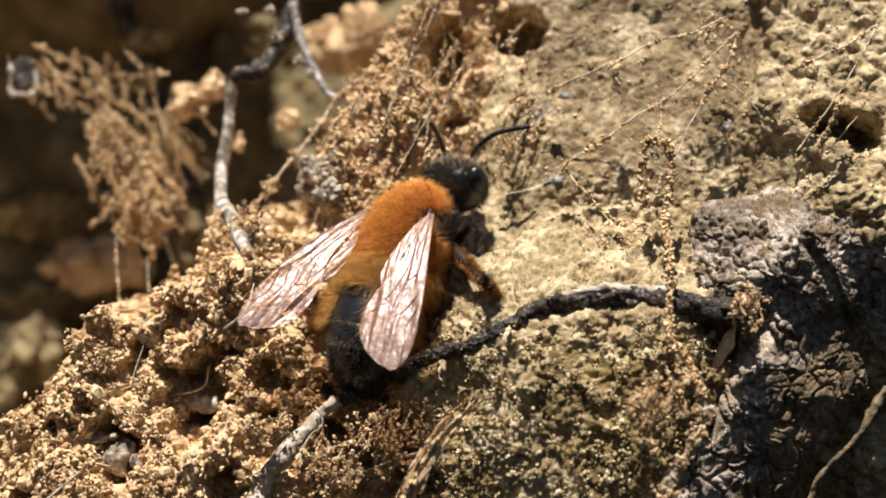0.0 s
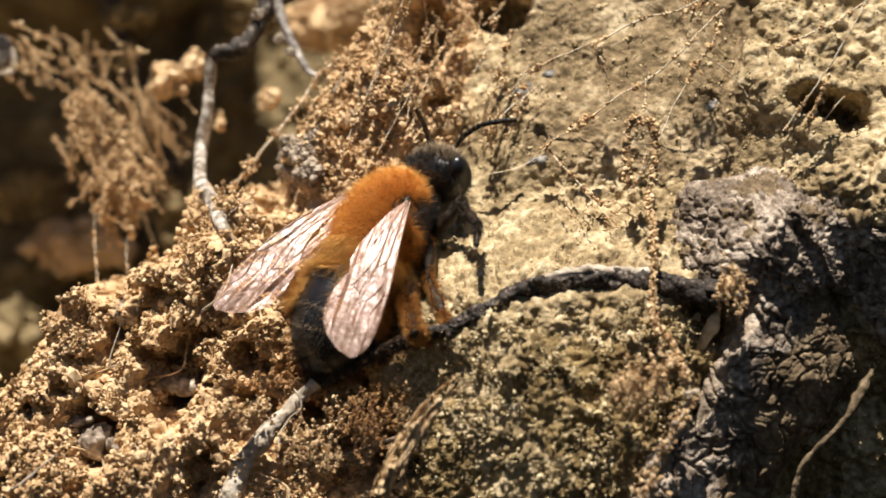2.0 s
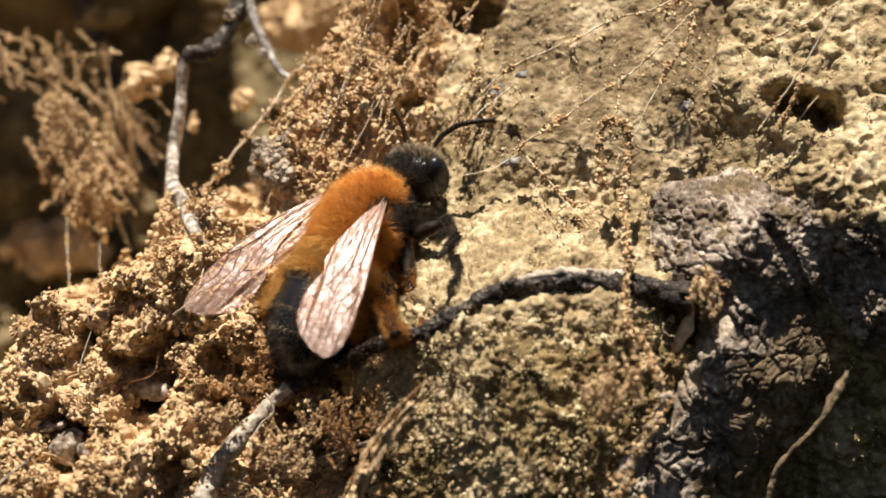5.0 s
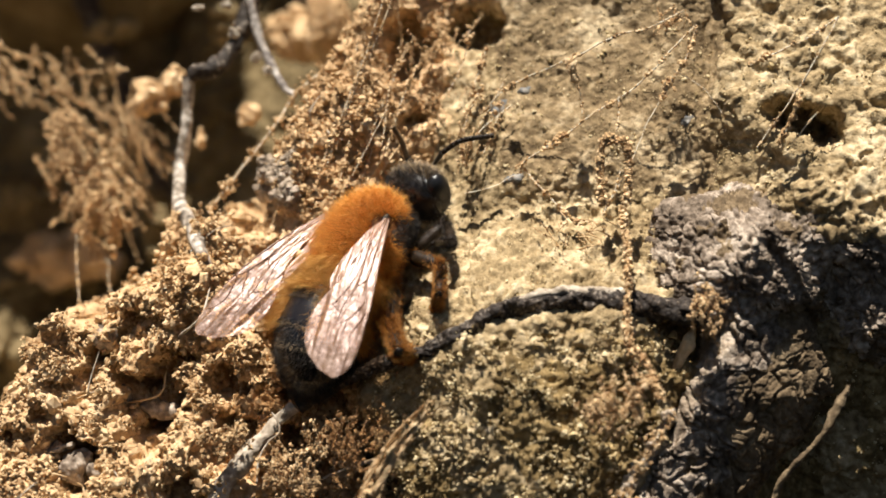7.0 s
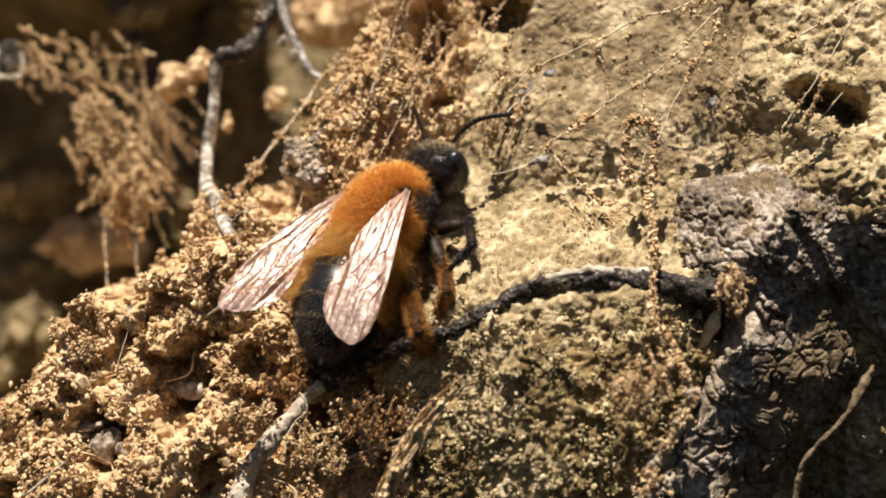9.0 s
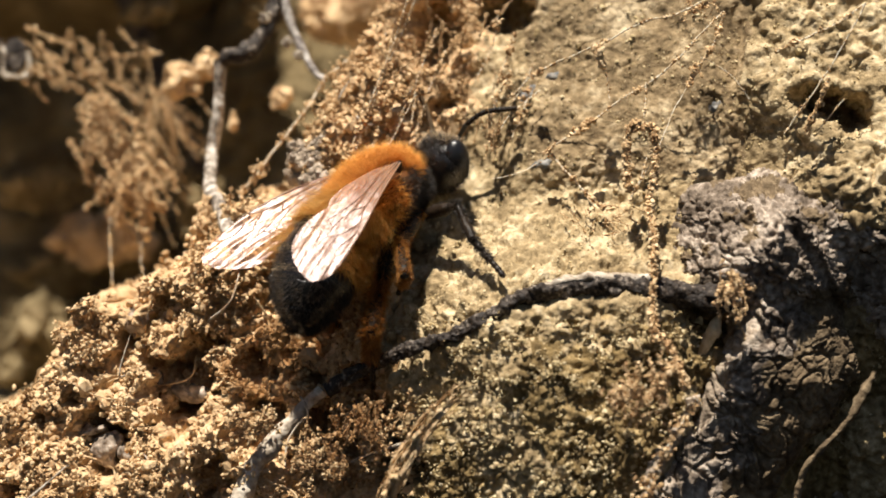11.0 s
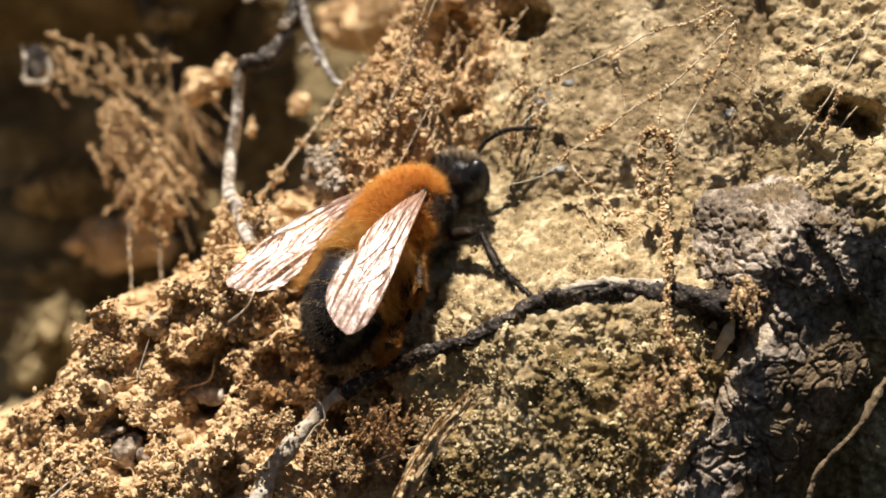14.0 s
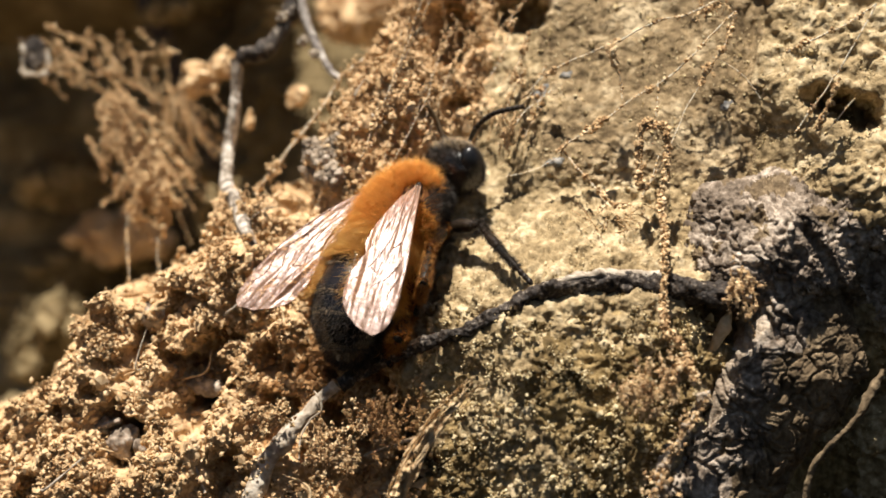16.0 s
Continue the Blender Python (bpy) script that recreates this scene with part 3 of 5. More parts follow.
root_knob()
LOW_ROOT = [(x, min(y, seat(x, z) - 0.35, seat(x, z + 0.5) - 0.2), z) for x, y, z in ((-4.33, -2.20, -7.90), (-2.54, -2.00, -6.85), (-0.13, -3.50, -5.83), (2.68, -4.20, -4.95), (4.58, -4.20, -3.87))]
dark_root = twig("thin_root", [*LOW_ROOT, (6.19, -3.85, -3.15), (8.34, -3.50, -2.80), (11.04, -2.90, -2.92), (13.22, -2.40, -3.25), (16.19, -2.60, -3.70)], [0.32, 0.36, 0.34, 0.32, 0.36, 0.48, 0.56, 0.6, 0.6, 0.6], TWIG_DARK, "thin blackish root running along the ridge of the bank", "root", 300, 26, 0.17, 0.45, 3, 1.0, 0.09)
# Pale strip on the root's top: the sunlight there put into a colour.
part("bark_skin", mesh_of("bark_skin", *tube_arrays([(6.06, -4.00, -2.90), (7.27, -3.85, -2.64), (8.62, -3.60, -2.45), (10.24, -3.15, -2.45), (11.59, -2.70, -2.59), (13.10, -1.65, -2.86)], [0.1, 0.3, 0.36, 0.36, 0.34, 0.15], 120, 14, 0.12, 0.5, 31, 0.7, 0.1), TWIG_PALE), dark_root, "pale dusty skin along the top, with its sunlight painted in")
twig("thin_root", [(-4.50, LOW_ROOT[0][1], -7.85), (-5.56, -2.40, -8.83), (-6.86, -3.00, -10.35), (-7.85, -3.40, -11.61), (-8.33, -3.80, -12.87), (-8.86, -4.20, -14.69)], [0.26, 0.36, 0.42, 0.48, 0.55, 0.62], TWIG_PALE, "pale bare root end sticking out of the mound", "root", 120, 20, 0.10, 0.6, 4)
grey_stick = tagged(new("grey_stick"), "grey weathered stick bent at a knee, its lower half bleached", "stick")
part("bleached_shaft", mesh_of("bleached_shaft", *tube_arrays([(-11.85, 8.00, 9.50), (-11.91, 8.00, 7.90), (-12.07, 8.00, 6.20), (-12.41, 8.00, 4.45), (-11.78, min(5.0, seat(-11.78, 2.3) - 0.3), 2.56), (-10.91, min(3.4, seat(-10.91, 1.0) - 0.35), 1.46), (-9.74, seat(-9.74, -0.06) - 0.4, -0.06), (-9.37, seat(-9.37, -1.13), -1.13)], [0.34, 0.28, 0.32, 0.30, 0.36, 0.44, 0.4, 0.3], 140, 18, 0.06, 0.7, 5, 1.0, 0.03), TWIG_WHITE), grey_stick, "bleached bark peeling to white")
part("side_root", mesh_of("side_root", *tube_arrays([(-12.08, 6.40, 3.19), (-11.94, 4.60, 1.73), (-12.02, 3.00, 0.04), (-12.63, 3.60, -1.12)], [0.2, 0.3, 0.34, 0.2], 80, 16, 0.2, 0.4, 25, 1.0, 0.1), CRUMB), grey_stick, "side root caked with brown crumbs")
for way, seed in (((-12.9, 2.6, -2.4), 26), ((-10.6, 1.4, -2.2), 27), ((-8.4, 2.2, -1.6), 28)):
    caked = spline([(-11.5, 4.6, 2.2), (-11.5 * 0.5 + way[0] * 0.5 + 0.3, 2.8, 0.1), way], 60)
    v, f = join([tube_arrays(caked, [0.22, 0.3, 0.24], 80, 12, 0.3, 0.4, seed, 1.0, 0.1), crumb_line(caked, 0.10, 90, 0.22)])
    part("side_root", mesh_of("side_root", v, f, CRUMB), grey_stick, "side root caked with brown crumbs")
part("upper_limb", mesh_of("upper_limb", *tube_arrays([(-8.52, 10.00, 14.00), (-9.54, 9.00, 11.07), (-10.60, 8.00, 9.79), (-11.41, 8.00, 9.74), (-11.85, 8.00, 9.31)], [0.5, 0.5, 0.46, 0.5, 0.38], 90, 18, 0.10, 0.5, 15, 1.0, 0.06), TWIG_DARK), grey_stick, "dark upper limb")
twig("dark_stick", [(-8.60, 9.00, 13.85), (-8.03, 8.60, 11.61), (-7.25, 8.00, 9.99), (-6.48, 7.40, 8.75), (-5.83, 7.00, 8.21)], [0.30, 0.26, 0.24, 0.22, 0.16], TWIG_GREY, "thin dark stick leaning over the recess", "stick", 90, 12, 0.06, 0.4, 6)
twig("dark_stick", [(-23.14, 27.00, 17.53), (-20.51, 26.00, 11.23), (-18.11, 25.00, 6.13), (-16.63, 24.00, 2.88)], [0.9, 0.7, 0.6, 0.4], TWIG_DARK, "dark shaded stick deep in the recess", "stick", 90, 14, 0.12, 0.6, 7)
twig("pale_rootlet", [(22.51, -2.20, -7.13), (21.81, -2.40, -8.34), (21.00, -2.40, -9.70), (19.78, -2.40, -10.92), (18.98, -2.20, -12.02), (18.58, -2.00, -13.94)], [0.1, 0.24, 0.13, 0.15, 0.15, 0.14], BARK_DIRT, "pale brown rootlet creeping over the bark", "root", 100, 12, 0.06, 0.4, 8)
twig("root_fibre", [(-5.52, -3.00, -8.09), (-5.21, -3.20, -8.46), (-5.12, -3.20, -9.07), (-5.65, -3.20, -9.51), (-6.10, -3.50, -10.37), (-6.16, -3.80, -11.50)], [0.05, 0.06, 0.05, 0.05, 0.05, 0.03], TWIG_PALE, "curled pale root fibre", "root", 80, 8, 0.0, 0.4, 9)
twig("root_fibre", [(-12.87, -3.40, -10.06), (-12.05, -3.60, -10.75), (-11.49, -3.80, -11.71), (-10.90, -4.00, -13.10)], [0.05, 0.08, 0.08, 0.08], TWIG_PALE, "curled pale root fibre", "root", 60, 8, 0.0, 0.4, 10)
twig("root_fibre", [(-3.08, -2.60, -11.33), (-1.63, -2.60, -10.86), (0.03, -2.60, -10.25)], [0.04, 0.09, 0.1], TWIG_PALE, "pale dry fibre on the mound", "root", 50, 8, 0.03, 0.4, 11)
twig("bark_strip", [(14.13, -3.90, -8.20), (13.31, -4.60, -9.29), (12.50, -5.20, -10.65), (11.81, -5.50, -12.03), (11.31, -5.70, -13.69)], [0.3, 0.45, 0.5, 0.55, 0.6], BARK_PALE, "dusty pale strip of bark on the root", "bark", 200, 30, 0.5, 0.6, 12, 0.5, 0.2)
for k, c in enumerate([(-11.2, 7.6, 13.14), (-9.16, 7.4, 11.73), (-8.0, 7.8, 10.4), (-9.7, 8.2, 13.3), (-7.4, 7.6, 9.7)]):
    clod(c, (0.34, 0.2, 0.2 + 0.05 * (k % 3)), 580 + k, TWIG_PALE, (0, 25 * k, 30), "pale flake caught on the dark limb")
clod((9.29, 0.45, 8.75), (0.28, 0.25, 0.42), 590, HUSK, (0, 20, 0), "rust-brown scrap hanging in a silk thread")
clod((9.45, 0.50, 8.25), (0.2, 0.2, 0.3), 591, HUSK, (0, -20, 0), "rust-brown scrap hanging in a silk thread")
caked = spline([(-15.3, seat(-15.3, -9.9) - 0.3, -9.9), (-13.1, seat(-12.9, -8.3) - 0.7, -8.66), (-11.6, seat(-11.4, -7.2) - 0.8, -7.66), (-9.6, seat(-9.6, -6.2) - 0.2, -6.2)], 80)
tagged(new("caked_root", mesh_of("caked_root", *join([tube_arrays(caked, [0.26, 0.36, 0.34, 0.24], 120, 16, 0.3, 0.5, 29, 1.0, 0.1), crumb_line(caked, 0.08, 120, 0.24)]), CRUMB)), "thin root caked with brown crumbs across the mound", "root")
twig("cocoon", [(15.18, -2.00, -4.27), (14.93, -2.10, -4.84), (14.57, -2.10, -5.49), (14.19, -2.00, -6.37)], [0.06, 0.36, 0.26, 0.2], HUSK, "small pale pointed cocoon hanging by the root", "cocoon", 50, 14, 0.05, 0.4, 14)


def dry_husk():
    """Flat straw fibres, torn apart at the top and held together below."""
    local = np.random.default_rng(23)
    base = np.array([(2.60, -6.00, -7.66), (1.89, -6.30, -8.42), (1.16, -6.60, -9.36), (0.37, -6.90, -10.58), (-0.44, -7.10, -12.06), (-0.86, -7.20, -13.27)])
    whole = tagged(new("dry_husk"), "torn straw-coloured plant husk stuck to the bank", "husk")
    v, f = tube_arrays(base[2:], [0.15, 0.34, 0.5, 0.4], 120, 26, 0.6, 0.5, 21, 0.3, 0.3)
    part("sheath", mesh_of("sheath", v, f, HUSK), whole)
    for k in range(16):
        first, last = local.integers(0, 2), local.integers(3, 6)
        off = np.array((local.uniform(-0.5, 0.5), local.uniform(-0.25, 0.15), local.uniform(-0.3, 0.3)))
        path = base[first:last + 1] + off * np.linspace(0.9, 1.1, last - first + 1)[:, None] + local.normal(0, 0.07, (last - first + 1, 3))
        path[0] += local.normal(0, 0.22, 3)
        v, f = tube_arrays(path, [0.02, 0.08, local.uniform(0.08, 0.17), 0.06], 60, 8, 0.15, 0.4, 22 + k, 0.35, 0.1)
        part("fibre", mesh_of("fibre", v, f, HUSK if k % 3 else CRUMB), whole)
    part("debris", mesh_of("debris", *crumb_line(spline(base, 60), 0.07, 22, 0.3), CRUMB_GRAIN, False), whole, "brown crumbs caught in the fibres")


dry_husk()


def stone(centre, radii, seed, turn=(0, 0, 0)):
    me = mesh_of("stone", *blob_arrays((0, 0, 0), radii, 40, 26, 0.14, 0.7, seed, turn, 0.1), FLINT)
    ob = tagged(new("stone", me), "small blue-grey stone set in the pale earth", "stone", "stones in the bank")
    ob.location = Vector((centre[0], seat(centre[0], centre[2]) + 0.12, centre[2])) * MM


stone((6.64, 4.10, 7.87), (0.6, 0.2, 0.28), 501, (0, -25, 0))
stone((6.20, 2.00, 3.31), (0.6, 0.25, 0.28), 502, (0, -10, 0))
stone((15.05, 3.90, 6.11), (0.6, 0.22, 0.28), 503)
stone((5.40, 3.70, 6.96), (0.28, 0.2, 0.55), 504, (0, 30, 0))
for k, c in enumerate([(-6.80, 5.20, 4.11), (-5.86, 5.00, 3.79), (-6.28, 4.80, 3.04), (-5.44, 5.20, 4.55), (-7.13, 5.00, 3.21), (-5.50, 4.60, 2.72), (-6.55, 4.60, 2.29)]):
    clod((c[0], seat(c[0], c[2]) - 0.25, c[2]), (0.55 + 0.1 * (k % 3), 0.5, 0.6), 540 + k, BARK_PALE, (0, 30 * k, 20), "grey lichen-covered lump among the crumbs")
clod((-7.30, seat(-7.3, 1.55) - 0.2, 1.55), (0.3, 0.4, 1.5), 506, BARK, (0, 6, 0), "grey upright splinter of bark")


# ---- silk and crumbs caught in it ----
def silk(points, radius=0.022, crumb=0.06, dense=6.0, spread=0.03, sag=0.0, even=False, label="spider silk thread beaded with brown crumbs"):
    path = spline(points, 70)
    path[:, 2] -= sag * np.sin(np.linspace(0, np.pi, 70))
    path += 0.05 * np.stack([vnoise(path * 1.4 + 3, 1), vnoise(path * 1.4, 2), vnoise(path * 1.4, 3)], -1)
    whole = tagged(new("silk_thread", mesh_of("silk_thread", *tube_arrays(path, [radius * 1.35], 70, 5), SILK)), label, "spider silk", "silk threads")
    if dense:
        part("debris", mesh_of("debris", *crumb_line(path, crumb, dense, spread, even), SILK_CRUMB, False), whole)
    return whole


silk([(-0.25, 1.50, 12.57), (-1.16, 1.30, 9.69), (-2.33, 0.90, 6.81), (-3.59, 0.50, 3.65)], 0.022, 0.055, 50, 0.05)
silk([(0.16, 1.70, 12.58), (-0.68, 1.50, 10.27), (-1.48, 1.30, 8.54), (-2.65, 0.90, 5.51), (-3.09, 0.70, 4.22)], 0.02, 0.055, 60, 0.08)
silk([(-0.12, 1.30, 6.94), (-1.87, 0.70, 3.56)], 0.016, 0.033, 30.6, 0.02)
silk([(-5.77, 6.40, 8.21), (-6.77, 6.00, 6.49), (-8.53, 5.60, 4.25), (-10.32, 5.40, 1.97)], 0.05, 0.066, 74.8, 0.12)
silk([(-5.77, 6.40, 8.21), (-4.70, 6.40, 9.04), (-3.76, 6.40, 9.81), (-2.97, 6.40, 11.25)], 0.05, 0.066, 68, 0.12)
silk([(15.54, -0.10, 10.63), (14.27, -0.10, 9.41), (12.26, 0.30, 7.52), (10.26, 0.50, 6.31), (8.23, 0.70, 4.95), (6.39, 1.10, 3.80)], 0.03, 0.069, 45.9, 0.05)
silk([(14.91, 0.10, 11.36), (13.17, 0.10, 10.52), (11.75, 0.30, 10.30), (9.22, 0.70, 9.19), (6.25, 1.70, 8.05), (4.50, 2.30, 6.63)], 0.028, 0.060, 40.8, 0.04)
silk([(15.60, -0.10, 10.54), (15.04, -0.10, 9.10), (14.24, 0.00, 7.87), (13.72, 0.10, 7.05)], 0.03, 0.087, 71.4, 0.07)
silk([(13.72, 0.10, 7.05), (12.86, -0.10, 5.46), (11.94, -0.70, 3.28), (10.81, -1.10, 1.45)], 0.018, 0.033, 15.3, 0.02)
silk([(6.67, 1.30, 3.91), (7.56, 0.70, 2.88), (8.50, 0.10, 1.95), (9.41, -0.30, 0.94)], 0.025, 0.069, 45.9, 0.05)
silk([(22.34, -1.50, 10.70), (20.84, -1.50, 9.71), (19.49, -1.10, 9.12), (17.98, -0.90, 8.46)], 0.03, 0.069, 45.9, 0.05)
silk([(22.33, -1.70, 10.68), (21.22, -1.70, 8.67), (20.31, -1.50, 7.20), (19.30, -1.10, 5.73), (18.39, -0.70, 4.52)], 0.028, 0.051, 30.6, 0.03)
silk([(20.52, -1.70, 7.18), (20.02, -1.50, 5.83), (19.47, -1.10, 4.62)], 0.03, 0.096, 61.2, 0.06)
silk([(21.33, -1.30, 6.08), (20.10, -1.10, 4.74)], 0.02, 0.042, 20.4, 0.02)
silk([(14.39, -0.10, 8.42), (15.90, 0.30, 7.42), (16.72, 0.50, 6.28)], 0.014, 0.033, 10.2, 0.02)
silk([(9.38, -1.50, -3.23), (12.68, -1.70, -3.19), (15.47, -1.60, -3.42)], 0.02, 0.03, 1, 0.01, label="fine straight spider silk thread without crumbs")
silk([(-8.93, -0.20, -1.22), (-10.70, -0.70, -1.85), (-12.37, -0.70, -2.07)], 0.02, 0.03, 1, 0.01, label="fine straight spider silk thread without crumbs")
silk([(10.77, -1.30, 1.85), (10.70, -1.30, 3.72), (10.88, -1.30, 4.80), (11.36, -1.30, 5.01), (11.94, -1.30, 4.91)], 0.05, 0.085, 150, 0.085, even=True, label="looped string of brown crumbs hanging on silk")
silk([(11.94, -1.30, 5.00), (12.15, -1.30, 4.10), (12.01, -1.50, 2.43), (11.80, -1.70, 1.05), (12.06, -3.30, -1.42), (11.91, -4.20, -3.87), (12.07, -4.70, -4.95), (13.03, -5.10, -6.17), (13.42, -5.50, -7.58)], 0.045, 0.08, 130, 0.085, even=True, label="long string of brown crumbs hanging over the root")
silk([(14.04, -4.60, -8.17), (13.17, -5.30, -9.38), (12.41, -5.90, -10.74), (11.70, -6.20, -12.11), (11.21, -6.40, -13.62)], 0.03, 0.07, 130, 0.2, label="crumbs caked along the strip of bark")
silk([(11.69, -1.10, 3.56), (11.39, -1.30, 2.45), (10.77, -1.50, 1.40)], 0.02, 0.051, 30.6, 0.03)
silk([(11.67, -0.50, 7.22), (11.61, -0.90, 6.08), (11.56, -1.20, 5.37)], 0.018, 0.051, 30.6, 0.03)
silk([(-18.55, 9.00, 1.09), (-18.21, 8.00, -1.27), (-17.85, 7.00, -2.49), (-17.43, 6.00, -3.88)], 0.014, 0.051, 20.4, 0.02, label="single silk thread hanging with a small bead")
silk([(-16.76, 9.00, -0.37), (-16.45, 8.00, -2.24)], 0.012, 0.042, 15.3, 0.02)
silk([(9.83, 0.50, 6.32), (9.64, 0.90, 7.91), (9.20, 0.90, 9.06)], 0.018, 0.060, 35.7, 0.05)
silk([(4.44, 2.70, 6.01), (5.46, 2.70, 7.73), (5.75, 2.70, 8.31)], 0.02, 0.051, 25.5, 0.04)
silk([(3.83, 0.90, 2.58), (5.10, 1.10, 2.86), (6.66, 1.30, 3.63)], 0.014, 0.033, 10.2, 0.02)
silk([(4.21, 1.70, 5.20), (4.76, 2.10, 5.95), (6.18, 2.70, 7.15)], 0.02, 0.042, 15.3, 0.02)


def strands():
    """Long dusty threads that fan upwards over the crumbs."""
    local = np.random.default_rng(77)
    low = [(-3.82, 2.20, 1.56), (-0.48, 2.40, 4.30)]
    high = [(-2.36, 3.60, 12.34), (2.28, 4.40, 12.38)]
    for k in range(10):
        t = (k + local.uniform(0.1, 0.9)) / 10
        a = np.array(low[0]) * (1 - t) + np.array(low[1]) * t
        b = np.array(high[0]) * (1 - t) + np.array(high[1]) * t
        a, b = a + local.normal(0, 0.5, 3), b + local.normal(0, 0.6, 3)
        u, w = sorted(local.uniform(0, 1, 2))
        w = max(w, u + 0.4)
        p, q = a + (b - a) * u, a + (b - a) * w
        silk([p, (p + q) / 2 + local.normal(0, 0.2, 3), q], 0.017, local.uniform(0.045, 0.06), local.uniform(30, 50), 0.05)
    for k in range(4):
        a = np.array((2.84, 2.60, 4.28)) + (local.uniform(0, 2.6), local.normal(0, 0.2), local.uniform(0, 4))
        b = a + (local.uniform(0.3, 1.3), 0.9, local.uniform(1.5, 3.5))
        silk([a, (a + b) / 2 + local.normal(0, 0.15, 3), b], 0.017, local.uniform(0.06, 0.09), 34, 0.1)


strands()


def tuft(name, label, centre, size, lean, strands, crumb=0.09, dense=14, length=(0.8, 2.4), seed=0, fluff=0.07):
    """A ragged bunch of crumb-laden strands: one heap of stuff."""
    local = np.random.default_rng(seed)
    pieces = []
    for _ in range(strands):
        a = np.asarray(centre) + local.normal(0, 0.5, 3) * size
        way = np.asarray(lean) + local.normal(0, 0.35, 3)
        way /= np.linalg.norm(way)
        L = local.uniform(*length)
        b = a + way * L + local.normal(0, 0.15, 3)
        path = spline([a, (a + b) / 2 + local.normal(0, 0.16, 3), b], 14)
        pieces.append(tube_arrays(path, [0.03, 0.02], 14, 4))
        pieces.append(crumb_line(path, crumb, dense, fluff))
    v, f = join(pieces)
    return tagged(new(name, mesh_of(name, v, f, SILK_CRUMB, False)), label, "debris", kind="stuff")


tuft("debris_curtain", "curtain of brown crumbs and old silk in the recess", (-19.85, 10.50, 6.88), (1.2, 0.8, 2.6), (0.5, 0, -1), 46, 0.085, 52, (1.2, 3.4), 1, 0.17)
tuft("debris_curtain", "curtain of brown crumbs and old silk in the recess", (-17.85, 10.20, 3.78), (1.2, 0.7, 2.2), (0.45, 0, -1), 80, 0.09, 52, (0.9, 2.8), 2, 0.14)
tuft("debris_curtain", "ragged strings of dusty crumbs hanging in the recess", (-23.36, 12.50, 10.15), (3.0, 1.2, 2.2), (0.75, 0, -0.8), 22, 0.09, 26, (1.2, 3.2), 3, 0.13)
tuft("debris_curtain", "ragged strings of dusty crumbs hanging in the recess", (-16.51, 13.00, 6.39), (2.4, 1.2, 3.0), (0.2, 0, -1), 24, 0.07, 12, (1.0, 3.4), 4)
tuft("debris_curtain", "ragged strings of dusty crumbs hanging in the recess", (-21.05, 15.00, 11.57), (3.0, 1.4, 2.0), (0.4, 0, -1), 10, 0.08, 20, (1.0, 3.0), 5, 0.14)
tuft("debris_curtain", "dim net of old silk and dust behind the curtain", (-18.2, 17.0, 7.4), (2.6, 1.2, 4.0), (0.45, 0, -1), 30, 0.08, 16, (1.6, 4.2), 21, 0.12)
tuft("debris_tuft", "fuzzy orange-brown tuft of crumbs caught in silk", (-2.33, 3.20, 7.30), (2.3, 0.8, 3.0), (0.5, -0.1, 0.85), 10, 0.058, 26, (0.8, 3.0), 6, 0.11)
tuft("debris_tuft", "fuzzy orange-brown tuft of crumbs caught in silk", (0.53, 4.60, 8.23), (2.6, 0.8, 2.8), (0.4, -0.1, 0.9), 13, 0.058, 26, (0.8, 3.0), 7, 0.11)
tuft("debris_tuft", "fuzzy orange-brown tuft of crumbs caught in silk", (3.80, 5.00, 6.68), (1.6, 0.6, 3.2), (0.35, -0.1, 0.9), 16, 0.058, 26, (0.8, 2.2), 8, 0.1)
tuft("debris_tuft", "fuzzy orange-brown tuft of crumbs caught in silk", (1.37, 5.40, 9.91), (0.5, 0.4, 1.6), (0.45, 0, 0.9), 10, 0.058, 26, (0.8, 2.0), 10, 0.12)
tuft("debris_tuft", "loose brown tuft of crumbs on the bank", (10.88, -6.20, -8.20), (1.2, 0.5, 1.0), (0.1, -0.2, 0.8), 60, 0.08, 30, (0.3, 1.0), 11, 0.1)
tuft("debris_tuft", "loose brown tuft of crumbs on the root", (15.65, -4.00, -3.05), (0.6, 0.4, 1.1), (-0.1, -0.2, -0.9), 40, 0.085, 30, (0.3, 0.9), 12, 0.1)
tuft("debris_tuft", "loose brown tuft of crumbs on the bank", (9.38, -0.20, 0.64), (1.6, 0.4, 0.9), (0.7, -0.2, -0.5), 26, 0.06, 9, (0.6, 1.6), 13)
tuft("debris_tuft", "loose brown tuft of crumbs on the bank", (3.63, 2.30, 4.44), (0.3, 0.3, 1.2), (0.1, -0.1, 1), 22, 0.09, 14, (0.5, 1.4), 14)
tuft("debris_tuft", "loose brown tuft of crumbs on the mound", (-7.99, -4.40, -9.63), (1.0, 0.5, 0.5), (0.8, -0.2, 0.5), 30, 0.09, 26, (0.5, 1.6), 15, 0.13)
tuft("debris_tuft", "loose brown tuft of crumbs on the mound", (-4.69, -4.40, -11.39), (1.4, 0.6, 1.2), (0.3, -0.2, 0.8), 40, 0.09, 24, (0.5, 1.6), 16, 0.13)
tuft("debris_tuft", "loose brown tuft of crumbs on the mound", (-2.08, -3.40, -10.09), (2.0, 0.6, 1.4), (0.3, -0.2, 0.8), 50, 0.09, 22, (0.5, 1.8), 17, 0.13)
